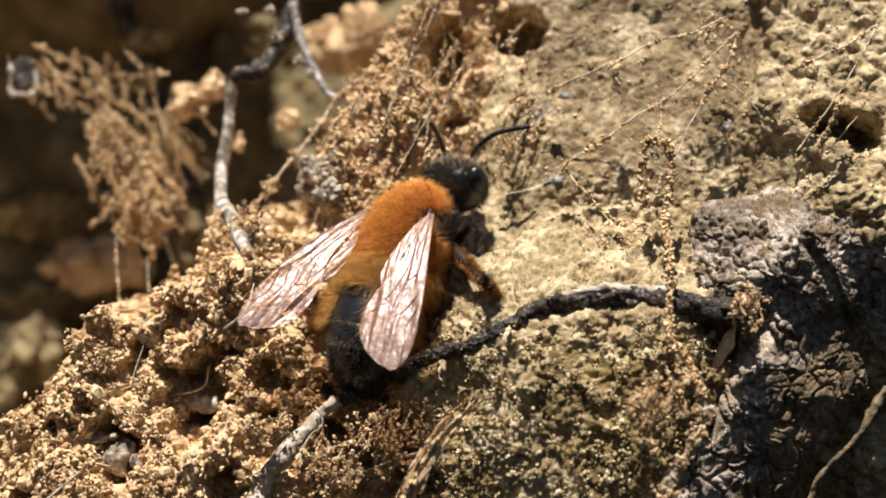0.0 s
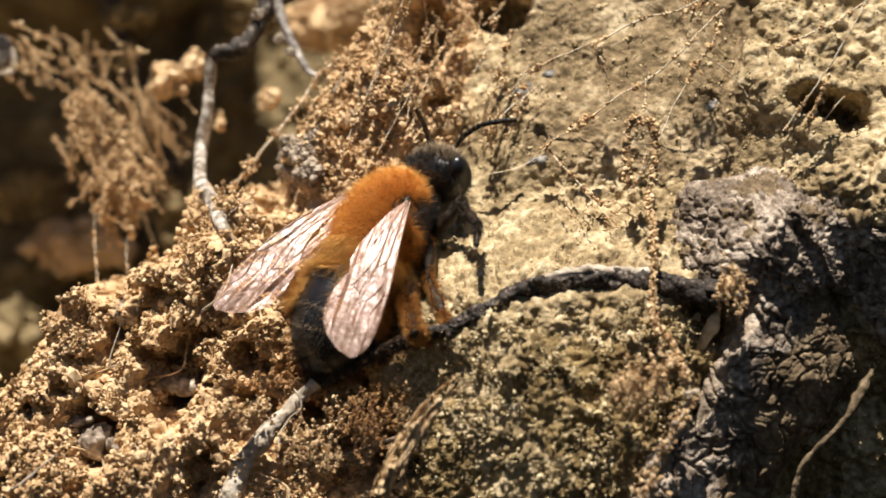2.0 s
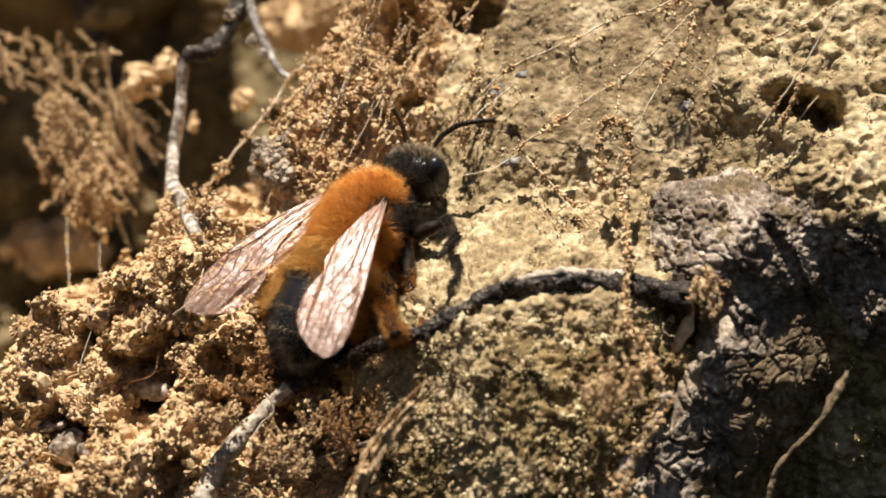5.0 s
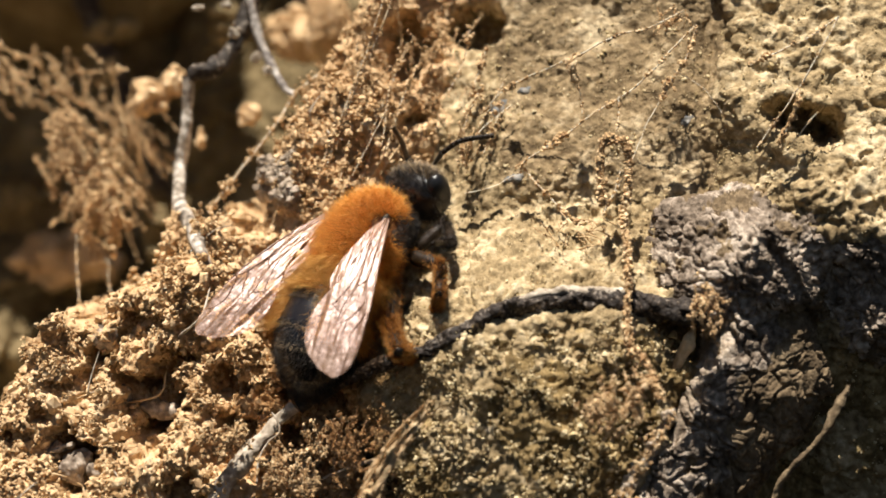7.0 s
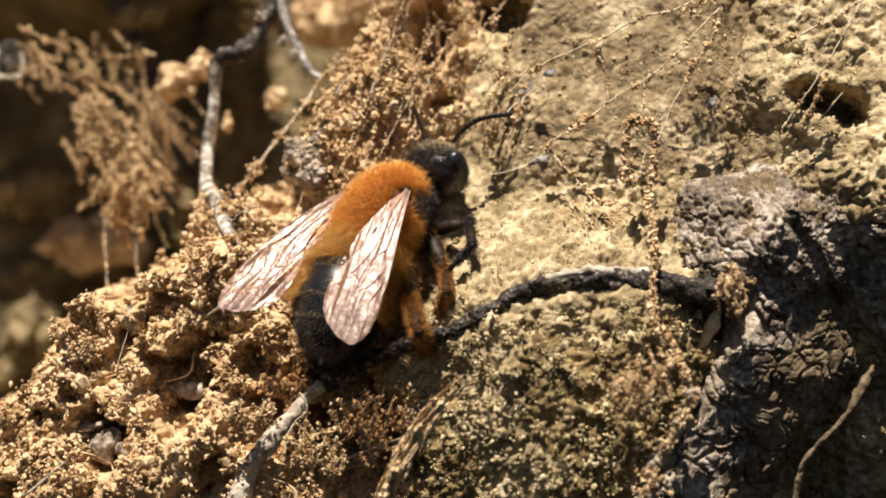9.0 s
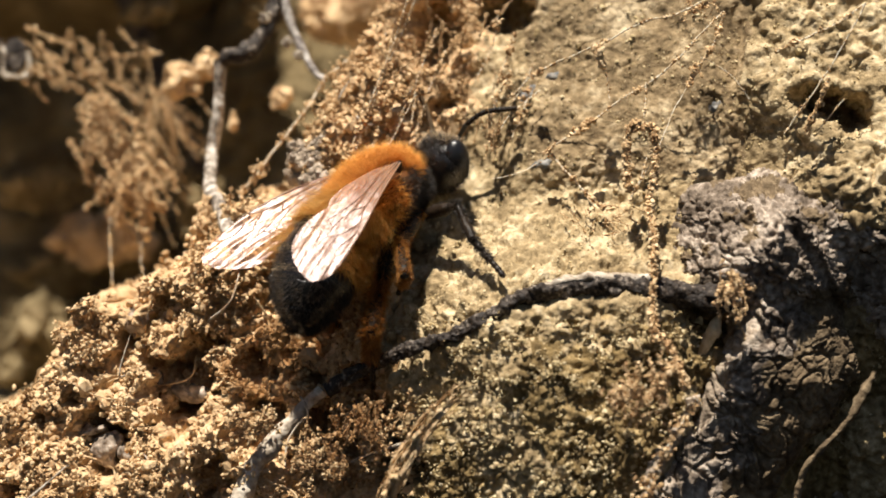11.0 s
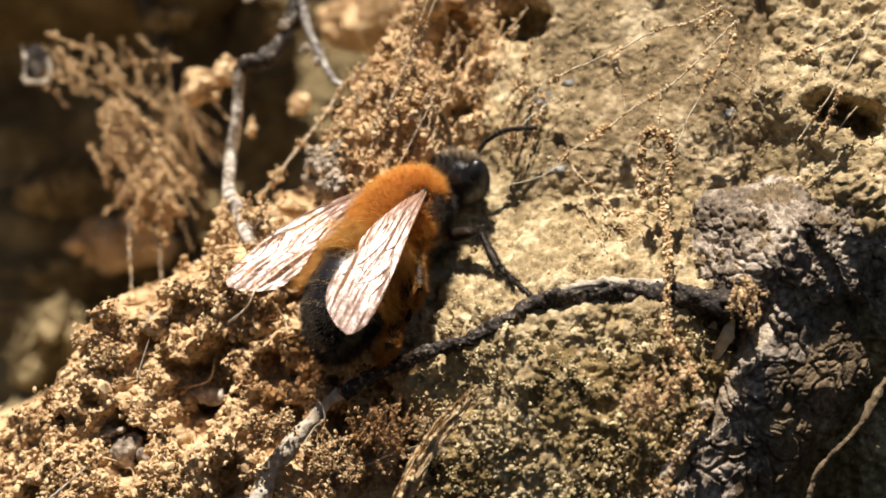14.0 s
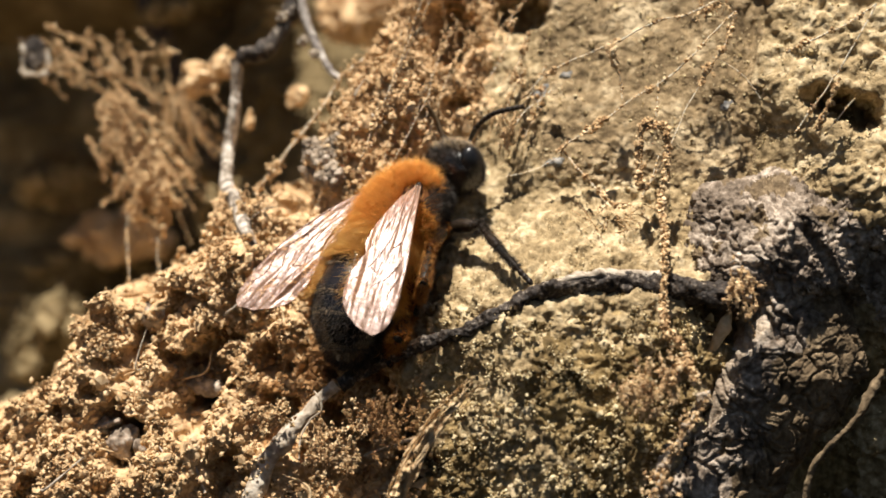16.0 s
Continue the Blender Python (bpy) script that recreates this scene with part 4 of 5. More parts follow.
tuft("debris_tuft", "loose brown tuft of crumbs by the grey stick", (-10.11, 2.40, 0.01), (1.1, 0.6, 0.9), (0.4, -0.2, 0.5), 60, 0.10, 30, (0.5, 1.8), 18, 0.13)
tuft("debris_tuft", "loose brown tuft of crumbs at the burrow", (14.15, 0.40, 10.85), (0.9, 0.4, 0.4), (0.8, 0, 0.3), 18, 0.08, 12, (0.4, 1.0), 19)

tuft("debris_tuft", "loose brown tuft of crumbs on the bank", (12.38, -5.60, -6.84), (0.4, 0.3, 0.9), (0.3, -0.2, -0.9), 20, 0.085, 34, (0.3, 1.0), 20, 0.12)


def chip(centre, radii, seed, turn):
    me = mesh_of("bark_chip", *blob_arrays((0, 0, 0), radii, 60, 40, 0.22, 0.8, seed, turn, 0.1), BARK)
    ob = tagged(new("bark_chip", me), "dark grey chip of bark bedded in the crumbly mound", "bark chip", "bark chips")
    ob.location = Vector(centre) * MM


for k, (c, r, t) in enumerate([((-15.40, -2.60, -10.73), (0.7, 0.5, 1.0), (0, 30, 0)), ((-14.44, -3.00, -11.25), (0.35, 0.4, 0.9), (0, -20, 0)), ((-14.67, -0.40, -4.27), (0.7, 0.5, 0.6), (0, 60, 0)), ((-13.55, -0.60, -7.31), (0.45, 0.4, 0.4), (0, 40, 0)), ((-16.25, -2.60, -9.75), (0.8, 0.4, 0.3), (0, -15, 0)), ((-11.59, -0.60, -8.02), (0.9, 0.4, 0.5), (0, 10, 0))]):
    chip(c, r, 640 + k, t)


def mound_fibres():
    """Dead rootlets that lie over the mound."""
    local = np.random.default_rng(51)
    pick = np.flatnonzero(SEEN & (BANK_SHARE > 0.7) & (BANK_V[:, 1] < 5))
    for k in range(46):
        a = BANK_V[local.choice(pick)] + (0, -0.35, 0)
        ang, L = local.normal(0.6, 0.7), local.uniform(0.8, 3.0)
        way = np.array((math.cos(ang), -0.1, math.sin(ang))) * L
        bow = local.normal(0, 0.2, 3) * L
        path = spline([a, a + way * 0.5 + bow, a + way], 24)
        r = local.uniform(0.025, 0.075)
        v, f = tube_arrays(path, [r, r, r * 0.5], 24, 6, 0.01, 0.3, k)
        tagged(new("root_fibre", mesh_of("root_fibre", v, f, HUSK if k % 3 else TWIG_PALE)), "thin dry rootlet lying over the mound", "root", "dry rootlets on the mound")


mound_fibres()


def leaf_scrap():
    """A dark scrap with a pale torn rim, hanging in old silk."""
    c = np.array((-24.89, 12.00, 10.43))
    whole = tagged(new("leaf_scrap"), "dark square scrap of leaf with a pale torn rim", "leaf scrap")
    v, f = blob_arrays(c, (0.75, 0.12, 1.05), 40, 24, 0.12, 0.6, 601, (0, 12, 0))
    part("blade", mesh_of("blade", v, f, TWIG_DARK), whole)
    rim = [c + d for d in ((-0.8, -0.1, 1.0), (-0.55, -0.1, 0.0), (-0.6, -0.1, -1.1), (0.1, -0.1, -1.25), (0.95, -0.1, -1.0), (0.9, -0.1, 0.3))]
    v, f = tube_arrays(rim, [0.06, 0.1, 0.16, 0.14, 0.12, 0.06], 60, 8, 0.14, 0.4, 602)
    part("rim", mesh_of("rim", v, f, TWIG_PALE), whole)


leaf_scrap()

# ---- the bee: x forwards, y to its left, z up its back, in millimetres ----
CHITIN = material("black_chitin", [(0.006, 0.005, 0.005), (0.016, 0.012, 0.010), (0.035, 0.026, 0.02)], 1.0, rough=0.33, bump=0.25, bump_scale=9, specular=0.8)
CHITIN_DULL = material("brown_black_chitin", [(0.006, 0.004, 0.003), (0.016, 0.010, 0.006), (0.034, 0.02, 0.010)], 1.0, rough=0.42, bump=0.4, bump_scale=12, specular=0.25)
EYE = material("eye_black", [(0.006, 0.006, 0.007), (0.014, 0.013, 0.014)], 2.0, rough=0.3, bump=0.15, bump_scale=22, specular=0.5)
FUR = material("orange_fur", [(0.52, 0.185, 0.02), (0.78, 0.32, 0.042), (0.92, 0.48, 0.10)], 0.5, rough=0.55, bump=0, island=0.9, specular=0.4)
FUR_GOLD = material("golden_fur", [(0.48, 0.22, 0.035), (0.70, 0.38, 0.08), (0.84, 0.55, 0.17)], 0.5, rough=0.5, bump=0, island=0.9, specular=0.4)
FUR_BLACK = material("black_fur", [(0.008, 0.006, 0.005), (0.025, 0.017, 0.012), (0.06, 0.04, 0.025)], 0.5, rough=0.5, bump=0, island=0.9, specular=0.4)
GLOSS = material("glossy_black_chitin", [(0.005, 0.004, 0.004), (0.012, 0.009, 0.008), (0.024, 0.018, 0.014)], 1.0, rough=0.25, bump=0.15, bump_scale=14, specular=0.9)
FUR_TAN = material("tan_fur", [(0.13, 0.085, 0.045), (0.28, 0.19, 0.10), (0.42, 0.31, 0.18)], 0.5, rough=0.5, bump=0, island=0.9, specular=0.4)
FUR_RUST = material("rust_fur", [(0.20, 0.075, 0.013), (0.40, 0.165, 0.03), (0.58, 0.29, 0.07)], 0.5, rough=0.5, bump=0, island=0.9, specular=0.4)
SKIN = material("thorax_skin", [(0.05, 0.018, 0.005), (0.16, 0.055, 0.010)], 1.0, rough=0.7, bump=0.3, bump_scale=10)


def soften(m, share, colour):
    """Lets light shine through thin hair."""
    nt = m.node_tree
    out, bsdf = nt.nodes["Material Output"], nt.nodes["Principled BSDF"]
    mix, thin = nt.nodes.new("ShaderNodeMixShader"), nt.nodes.new("ShaderNodeBsdfTranslucent")
    mix.inputs[0].default_value, thin.inputs[0].default_value = share, (*colour, 1)
    nt.links.new(bsdf.outputs[0], mix.inputs[1])
    nt.links.new(thin.outputs[0], mix.inputs[2])
    nt.links.new(mix.outputs[0], out.inputs[0])


soften(FUR, 0.28, (0.85, 0.36, 0.05))
soften(FUR_GOLD, 0.3, (0.88, 0.45, 0.09))
soften(FUR_RUST, 0.3, (0.5, 0.2, 0.03))


def wing_material():
    """Smoky membrane: brown light comes through it, wrinkles gleam."""
    m = material("wing_membrane", [(0.16, 0.075, 0.035), (0.34, 0.19, 0.10), (0.50, 0.33, 0.21)], 0.35, fine=4, bump=0.35, bump_scale=1.8)
    nt = m.node_tree
    bsdf, out = nt.nodes["Principled BSDF"], nt.nodes["Material Output"]
    bsdf.inputs["Specular IOR Level"].default_value = 0.0
    clear, gloss = nt.nodes.new("ShaderNodeBsdfTransparent"), nt.nodes.new("ShaderNodeBsdfGlossy")
    clear.inputs[0].default_value = (0.90, 0.81, 0.72, 1)
    gloss.inputs["Color"].default_value, gloss.inputs["Roughness"].default_value = (0.055, 0.048, 0.050, 1), 0.39
    nt.links.new(nt.nodes["Bump"].outputs[0], gloss.inputs["Normal"])
    mix, add = nt.nodes.new("ShaderNodeMixShader"), nt.nodes.new("ShaderNodeAddShader")
    mix.inputs[0].default_value = 0.19
    nt.links.new(clear.outputs[0], mix.inputs[1])
    nt.links.new(bsdf.outputs[0], mix.inputs[2])
    nt.links.new(mix.outputs[0], add.inputs[0])
    nt.links.new(gloss.outputs[0], add.inputs[1])
    nt.links.new(add.outputs[0], out.inputs[0])
    return m


WING = wing_material()
VEIN = material("wing_vein", [(0.15, 0.075, 0.04), (0.30, 0.165, 0.10)], 1.0, rough=0.35, bump=0, specular=0.6)


def ball(centre, radii, nu=48, nv=32, rough=0.0, grain=1.0, seed=0, turn=(0, 0, 0)):
    return blob_arrays(centre, radii, nu, nv, rough, grain, seed, turn)


def skin_points(centre, radii, n, keep):
    """Random points on an ellipsoid with their normals, where keep(unit) holds."""
    u = rng.normal(size=(n * 6, 3))
    u /= np.linalg.norm(u, axis=1)[:, None]
    u = u[keep(u)][:n]
    nrm = u / np.asarray(radii)
    return np.asarray(centre) + u * np.asarray(radii), nrm / np.linalg.norm(nrm, axis=1)[:, None]


def fur(name, roots, nrm, lean, length, mat, parent, label="", radius=0.014, spread=0.25, bend=0.25):
    n = len(roots)
    way = nrm + np.asarray(lean) + rng.normal(0, spread, (n, 3))
    v, f = hairs(roots - nrm * 0.05, way, rng.uniform(length[0], length[1], n), radius, bend)
    ob = part(name, mesh_of(name, v, f, mat), parent, label)
    return ob


BEE = tagged(new("bee"), "solitary bee with orange furry thorax, black abdomen and smoky wings", "bee")


def build_trunk():
    c, r = (-0.85, 0, 0.1), (3.2, 2.2, 1.9)
    thorax = part("thorax", mesh_of("thorax", *ball(c, r, 64, 40, 0.08, 1.0, 701), SKIN), BEE, "thorax under dense orange fur")
    top = lambda u: (u[:, 2] > -0.30 + 0.25 * u[:, 0]) & ~((np.abs(u[:, 1]) > 0.72) & (u[:, 2] < 0.2) & (u[:, 0] > 0.15)) & (np.hypot(u[:, 0] - 0.36, np.abs(u[:, 1]) - 0.80) > 0.20)
    p, n = skin_points(c, r, 24000, top)
    fur("fur", p, n, (-0.5, 0, 0.1), (0.4, 0.95), FUR, thorax, "dense orange fur on the back", 0.0075, 0.45)
    p, n = skin_points(c, r, 8000, lambda u: (u[:, 2] > -0.3) & (u[:, 0] < -0.35))
    fur("rear_fur", p, n, (-0.9, 0, -0.1), (0.9, 2.2), FUR_GOLD, thorax, "longer golden fur towards the waist", 0.008, 0.35)
    p, n = skin_points(c, r, 3600, lambda u: (u[:, 2] < -0.05) | ((np.abs(u[:, 1]) > 0.7) & (u[:, 2] < 0.25) & (u[:, 0] > 0.1)))
    fur("side_fur", p, n, (-0.1, 0, -0.2), (0.25, 0.6), FUR_BLACK, thorax, "black fur on the sides and belly", 0.016)
    # wing caps
    for s in (-1, 1):
        part("wing_cap", mesh_of("wing_cap", *ball((0.6, s * 1.75, 1.1), (0.3, 0.2, 0.2), 24, 16), CHITIN_DULL), thorax, "small dark cap over the wing root")
    # belly, where the legs are hung
    belly = part("belly", mesh_of("belly", *ball((1.0, 0, -0.95), (1.7, 1.45, 1.1), 40, 26, 0.1, 0.8, 702), CHITIN_DULL), BEE, "black underside of the thorax")
    p, n = skin_points((1.0, 0, -0.95), (1.7, 1.45, 1.1), 3600, lambda u: u[:, 2] < 0.5)
    fur("fur", p, n, (0, 0, -0.1), (0.2, 0.5), FUR_BLACK, belly, "", 0.016)


def build_head():
    c, r = np.array((3.55, -0.35, -1.25)), (1.1, 1.75, 1.38)
    turn = (0, 28, 0)
    head = part("head", mesh_of("head", *ball(c, r, 64, 40, 0.04, 0.8, 711, turn), CHITIN), BEE, "shiny black head")
    for s in (-1, 1):
        part("compound_eye", mesh_of("compound_eye", *ball(c + (0.15, s * 1.28, -0.05), (0.70, 0.60, 1.2), 40, 26, 0, 1, 0, (s * -12, 28, s * 14)), EYE), head, "long matt black compound eye")
        v, f = tube_arrays([c + (0.75, s * 0.35, -0.95), c + (0.95, s * 0.15, -1.25), c + (0.8, -s * 0.25, -1.42)], [0.28, 0.22, 0.08], 24, 10, 0.02, 0.3, 712)
        part("jaw", mesh_of("jaw", v, f, CHITIN_DULL), head)
    part("face_plate", mesh_of("face_plate", *ball(c + (0.72, 0, -0.62), (0.5, 0.85, 0.55), 32, 22, 0.03, 0.5, 713, (0, 25, 0)), CHITIN), head)
    rot = np.array(Euler([radians(a) for a in turn]).to_matrix())
    p, n = skin_points((0, 0, 0), r, 800, lambda u: (u[:, 2] > 0.2) & (u[:, 0] > -0.2) & (np.abs(u[:, 1]) < 0.75))
    fur("crown_fur", p @ rot.T + c, n @ rot.T, (0.1, 0, 0.5), (0.3, 0.75), FUR_TAN, head, "brownish tufted hair on the crown", 0.012)
    p, n = skin_points((0, 0, 0), r, 1300, lambda u: (u[:, 2] > 0.1) & (np.abs(u[:, 1]) < 0.8))
    fur("crown_bristles", p @ rot.T + c, n @ rot.T, (0.0, 0, 0.4), (0.25, 0.6), FUR_BLACK, head, "black bristles on the crown", 0.014)
    p, n = skin_points((0, 0, 0), r, 1500, lambda u: u[:, 0] > -0.5)
    fur("face_fur", p @ rot.T + c, n @ rot.T, (0.2, 0, -0.2), (0.25, 0.55), FUR_BLACK, head, "", 0.013)
    # Tan rings on the left antenna paint the light that falls on it.
    for name_points, tone in ((ANTENNA_R, CHITIN_DULL), (ANTENNA_L, FUR_TAN)):
        a = np.array(name_points)
        ant = part("antenna", mesh_of("antenna", *tube_arrays(a[:2], [0.12, 0.15], 16, 8), CHITIN), BEE, "elbowed antenna with a ringed tip")
        path = spline(a[1:], 12)
        for k in range(11):
            v, f = tube_arrays(np.array([path[k], path[k] * 0.02 + path[k + 1] * 0.98]), [0.12, 0.145, 0.14], 5, 8)
            part("ring", mesh_of("ring", v, f, tone), ant)


def build_abdomen():
    path = spline([(-2.7, 0, 0.35), (-4.2, 0.05, 0.35), (-5.8, 0.15, -0.1), (-7.4, 0.3, -0.95), (-8.5, 0.4, -1.75)], 61)
    rad = np.interp(np.linspace(0, 1, 61), [0, 0.06, 0.18, 0.42, 0.62, 0.80, 0.93, 1], [0.5, 1.0, 1.75, 2.0, 1.9, 1.45, 0.8, 0.15])
    abdomen = part("abdomen", mesh_of("abdomen", *tube_arrays(path, rad * 0.88, 61, 40), GLOSS), BEE, "shiny black abdomen")
    tan, a, b = frames(path)
    cuts = [0, 12, 24, 36, 47, 60]
    for k in range(5):
        i, j = cuts[k], min(cuts[k + 1] + 3, 60)
        t = np.linspace(0, 1, j - i + 1)
        rr = rad[i:j + 1] * (1.0 + 0.045 * t + 0.02 * np.sin(np.pi * t))
        v, f = tube_arrays(path[i:j + 1], rr, 24, 44, 0.006, 0.5, 720 + k)
        part("segment", mesh_of("segment", v, f, GLOSS), abdomen, "glossy black ring of the abdomen")

    def shell(n, lo, hi, keep):
        s = rng.uniform(lo, hi, n)
        i = np.clip((s * 60).astype(int), 0, 59)
        ang = rng.uniform(0, 2 * np.pi, n)
        nrm = a[i] * np.cos(ang)[:, None] + b[i] * np.sin(ang)[:, None]
        ok = keep(nrm)
        return (path[i] + nrm * rad[i][:, None] * 1.02)[ok], nrm[ok]

    p, n = shell(5200, 0.02, 0.22, lambda q: q[:, 2] > -0.6)
    fur("front_fur", p, n, (-0.5, 0, 0.1), (0.5, 1.1), FUR_GOLD, abdomen, "golden brown fur on the first ring", 0.012)
    p, n = shell(9000, 0.06, 0.48, lambda q: (np.abs(q[:, 1]) > 0.6) | (q[:, 1] > 0.42))
    fur("flank_fur", p, n, (-0.7, 0.15, -0.1), (0.5, 1.5), FUR_GOLD, abdomen, "", 0.009)
    p, n = shell(6500, 0.40, 0.99, lambda q: q[:, 2] > -2)
    fur("rear_fur", p, n, (-1.2, 0, -0.2), (0.2, 0.55), FUR_BLACK, abdomen, "short black bristles", 0.010)
    # A few tan hairs paint the glints on the black bristles.
    p, n = shell(520, 0.45, 0.98, lambda q: q[:, 2] > -0.5)
    fur("pale_bristles", p, n, (-1.2, 0, -0.1), (0.12, 0.3), FUR_TAN, abdomen, "sparse pale bristles that stand for glints on the black hair", 0.009)
    for lo, hi in ((0.245, 0.265), (0.43, 0.455), (0.56, 0.60)):
        p, n = shell(700, lo, hi, lambda q: q[:, 2] > -0.7)
        fur("band_fur", p, n, (-1.0, 0, -0.1), (0.2, 0.4), FUR_TAN, abdomen, "thin pale hair band", 0.010)


WING_LENGTH = 9.3


def membrane(side, lead, trail, length, lift, seed, nu=110, nv=36):
    """A thin closed wing sheet; side: the way of the trailing edge along y."""
    s, w = np.meshgrid(np.linspace(0, 1, nu), np.linspace(0, 1, nv), indexing="ij")
    y0, y1 = np.interp(s, *lead), np.interp(s, *trail)
    # round off the broken lines of the outline
    y = y0 + (y1 - y0) * w
    x = s * length
    q = np.stack([x.ravel() * 0.32, y.ravel() * 2.6, np.full(x.size, float(seed))], -1)
    z = lift + (0.075 if side > 0 else 0.050) * fbm(q, 1.0, 4, seed, 0.6).reshape(x.shape) * np.clip(s * 4, 0, 1) + 0.012 * fbm(q * (1.6, 1.9, 1), 0.7, 2, seed + 9).reshape(x.shape) - 0.04 * (y - 0.6) ** 2 - 0.012 * np.clip(x - 6, 0, 9) ** 2 + 0.04 * (20.25 - np.clip(4.5 - x, 0, 9) ** 2)
    top = np.stack([x, side * y, z], -1).reshape(-1, 3)
    f = grid_faces(nu, nv)
    v = np.vstack([top, top - (0, 0, 0.012)])
    return v, np.vstack([f, f[:, ::-1] + len(top)]), (x, y, z)


def smooth_outline(xs, ys):
    t = np.linspace(0, 1, 90)
    p = np.interp(t, xs, ys)
    k = np.hanning(13)
    pad = np.r_[np.full(6, p[0]), p, np.full(6, p[-1])]
    q = np.convolve(pad, k / k.sum(), "valid")
    q[-5:] = p[-5:]
    return t, q


def build_wing(side):
    lead = smooth_outline([0, 0.1, 0.35, 0.6, 0.8, 0.93, 0.985, 1.0], [-0.12, -0.28, -0.55, -0.78, -0.82, -0.62, -0.28, 0.02])
    trail = smooth_outline([0, 0.12, 0.30, 0.43, 0.55, 0.70, 0.82, 0.91, 0.97, 1.0], [0.12, 0.36, 0.62, 0.9, 1.6, 2.05, 1.95, 1.45, 0.75, 0.12])
    v, f, (x, y, z) = membrane(side, lead, trail, WING_LENGTH, 0.0, 731)
    wing = part("forewing", mesh_of("forewing", v, f, WING), BEE, "smoky translucent wing with glossy wrinkles")
    hl = smooth_outline([0, 0.2, 0.5, 0.8, 1.0], [0.05, 0.35, 0.7, 1.0, 1.3])
    ht = smooth_outline([0, 0.15, 0.4, 0.62, 0.8, 0.92, 1.0], [0.15, 0.6, 1.1, 1.5, 1.65, 1.45, 1.1])
    v, f, _ = membrane(side, hl, ht, WING_LENGTH * 0.56, -0.14, 732, 70, 24)
    part("hindwing", mesh_of("hindwing", v, f, WING), wing, "smaller hind wing under the forewing")

    def vein(pairs, r):
        pts = []
        for s, w in pairs:
            i, j = int(round(s * 109)), int(round(w * 35))
            pts.append((x[i, j], side * y[i, j], z[i, j] + 0.01))
        v, f = tube_arrays(pts, [0.62 * q for q in r], max(8, len(pairs) * 8), 5)
        part("vein", mesh_of("vein", v, f, VEIN), wing)

    vein([(0, 0.05), (0.3, 0.0), (0.6, 0.0), (0.75, 0.02)], [0.10, 0.07, 0.06, 0.03])
    vein([(0, 0.5), (0.2, 0.32), (0.42, 0.26), (0.56, 0.12), (0.62, 0.02)], [0.07, 0.05, 0.045, 0.04])
    vein([(0.02, 0.7), (0.22, 0.7), (0.42, 0.66), (0.60, 0.72), (0.68, 0.86)], [0.06, 0.045, 0.04, 0.03])
    vein([(0.42, 0.26), (0.47, 0.45), (0.43, 0.66)], [0.04, 0.04])
    vein([(0.56, 0.14), (0.66, 0.32), (0.72, 0.52), (0.80, 0.58)], [0.04, 0.035, 0.02])
    vein([(0.46, 0.45), (0.58, 0.52), (0.70, 0.52)], [0.04, 0.035])
    vein([(0.60, 0.72), (0.63, 0.55)], [0.035, 0.035])
    vein([(0.62, 0.06), (0.74, 0.20), (0.82, 0.16), (0.86, 0.06)], [0.04, 0.035, 0.025])
    return wing


LEG_LENGTHS = {"front": (2.3, 2.4, 2.6), "middle": (2.6, 2.5, 2.6), "hind": (3.0, 3.0, 3.0)}


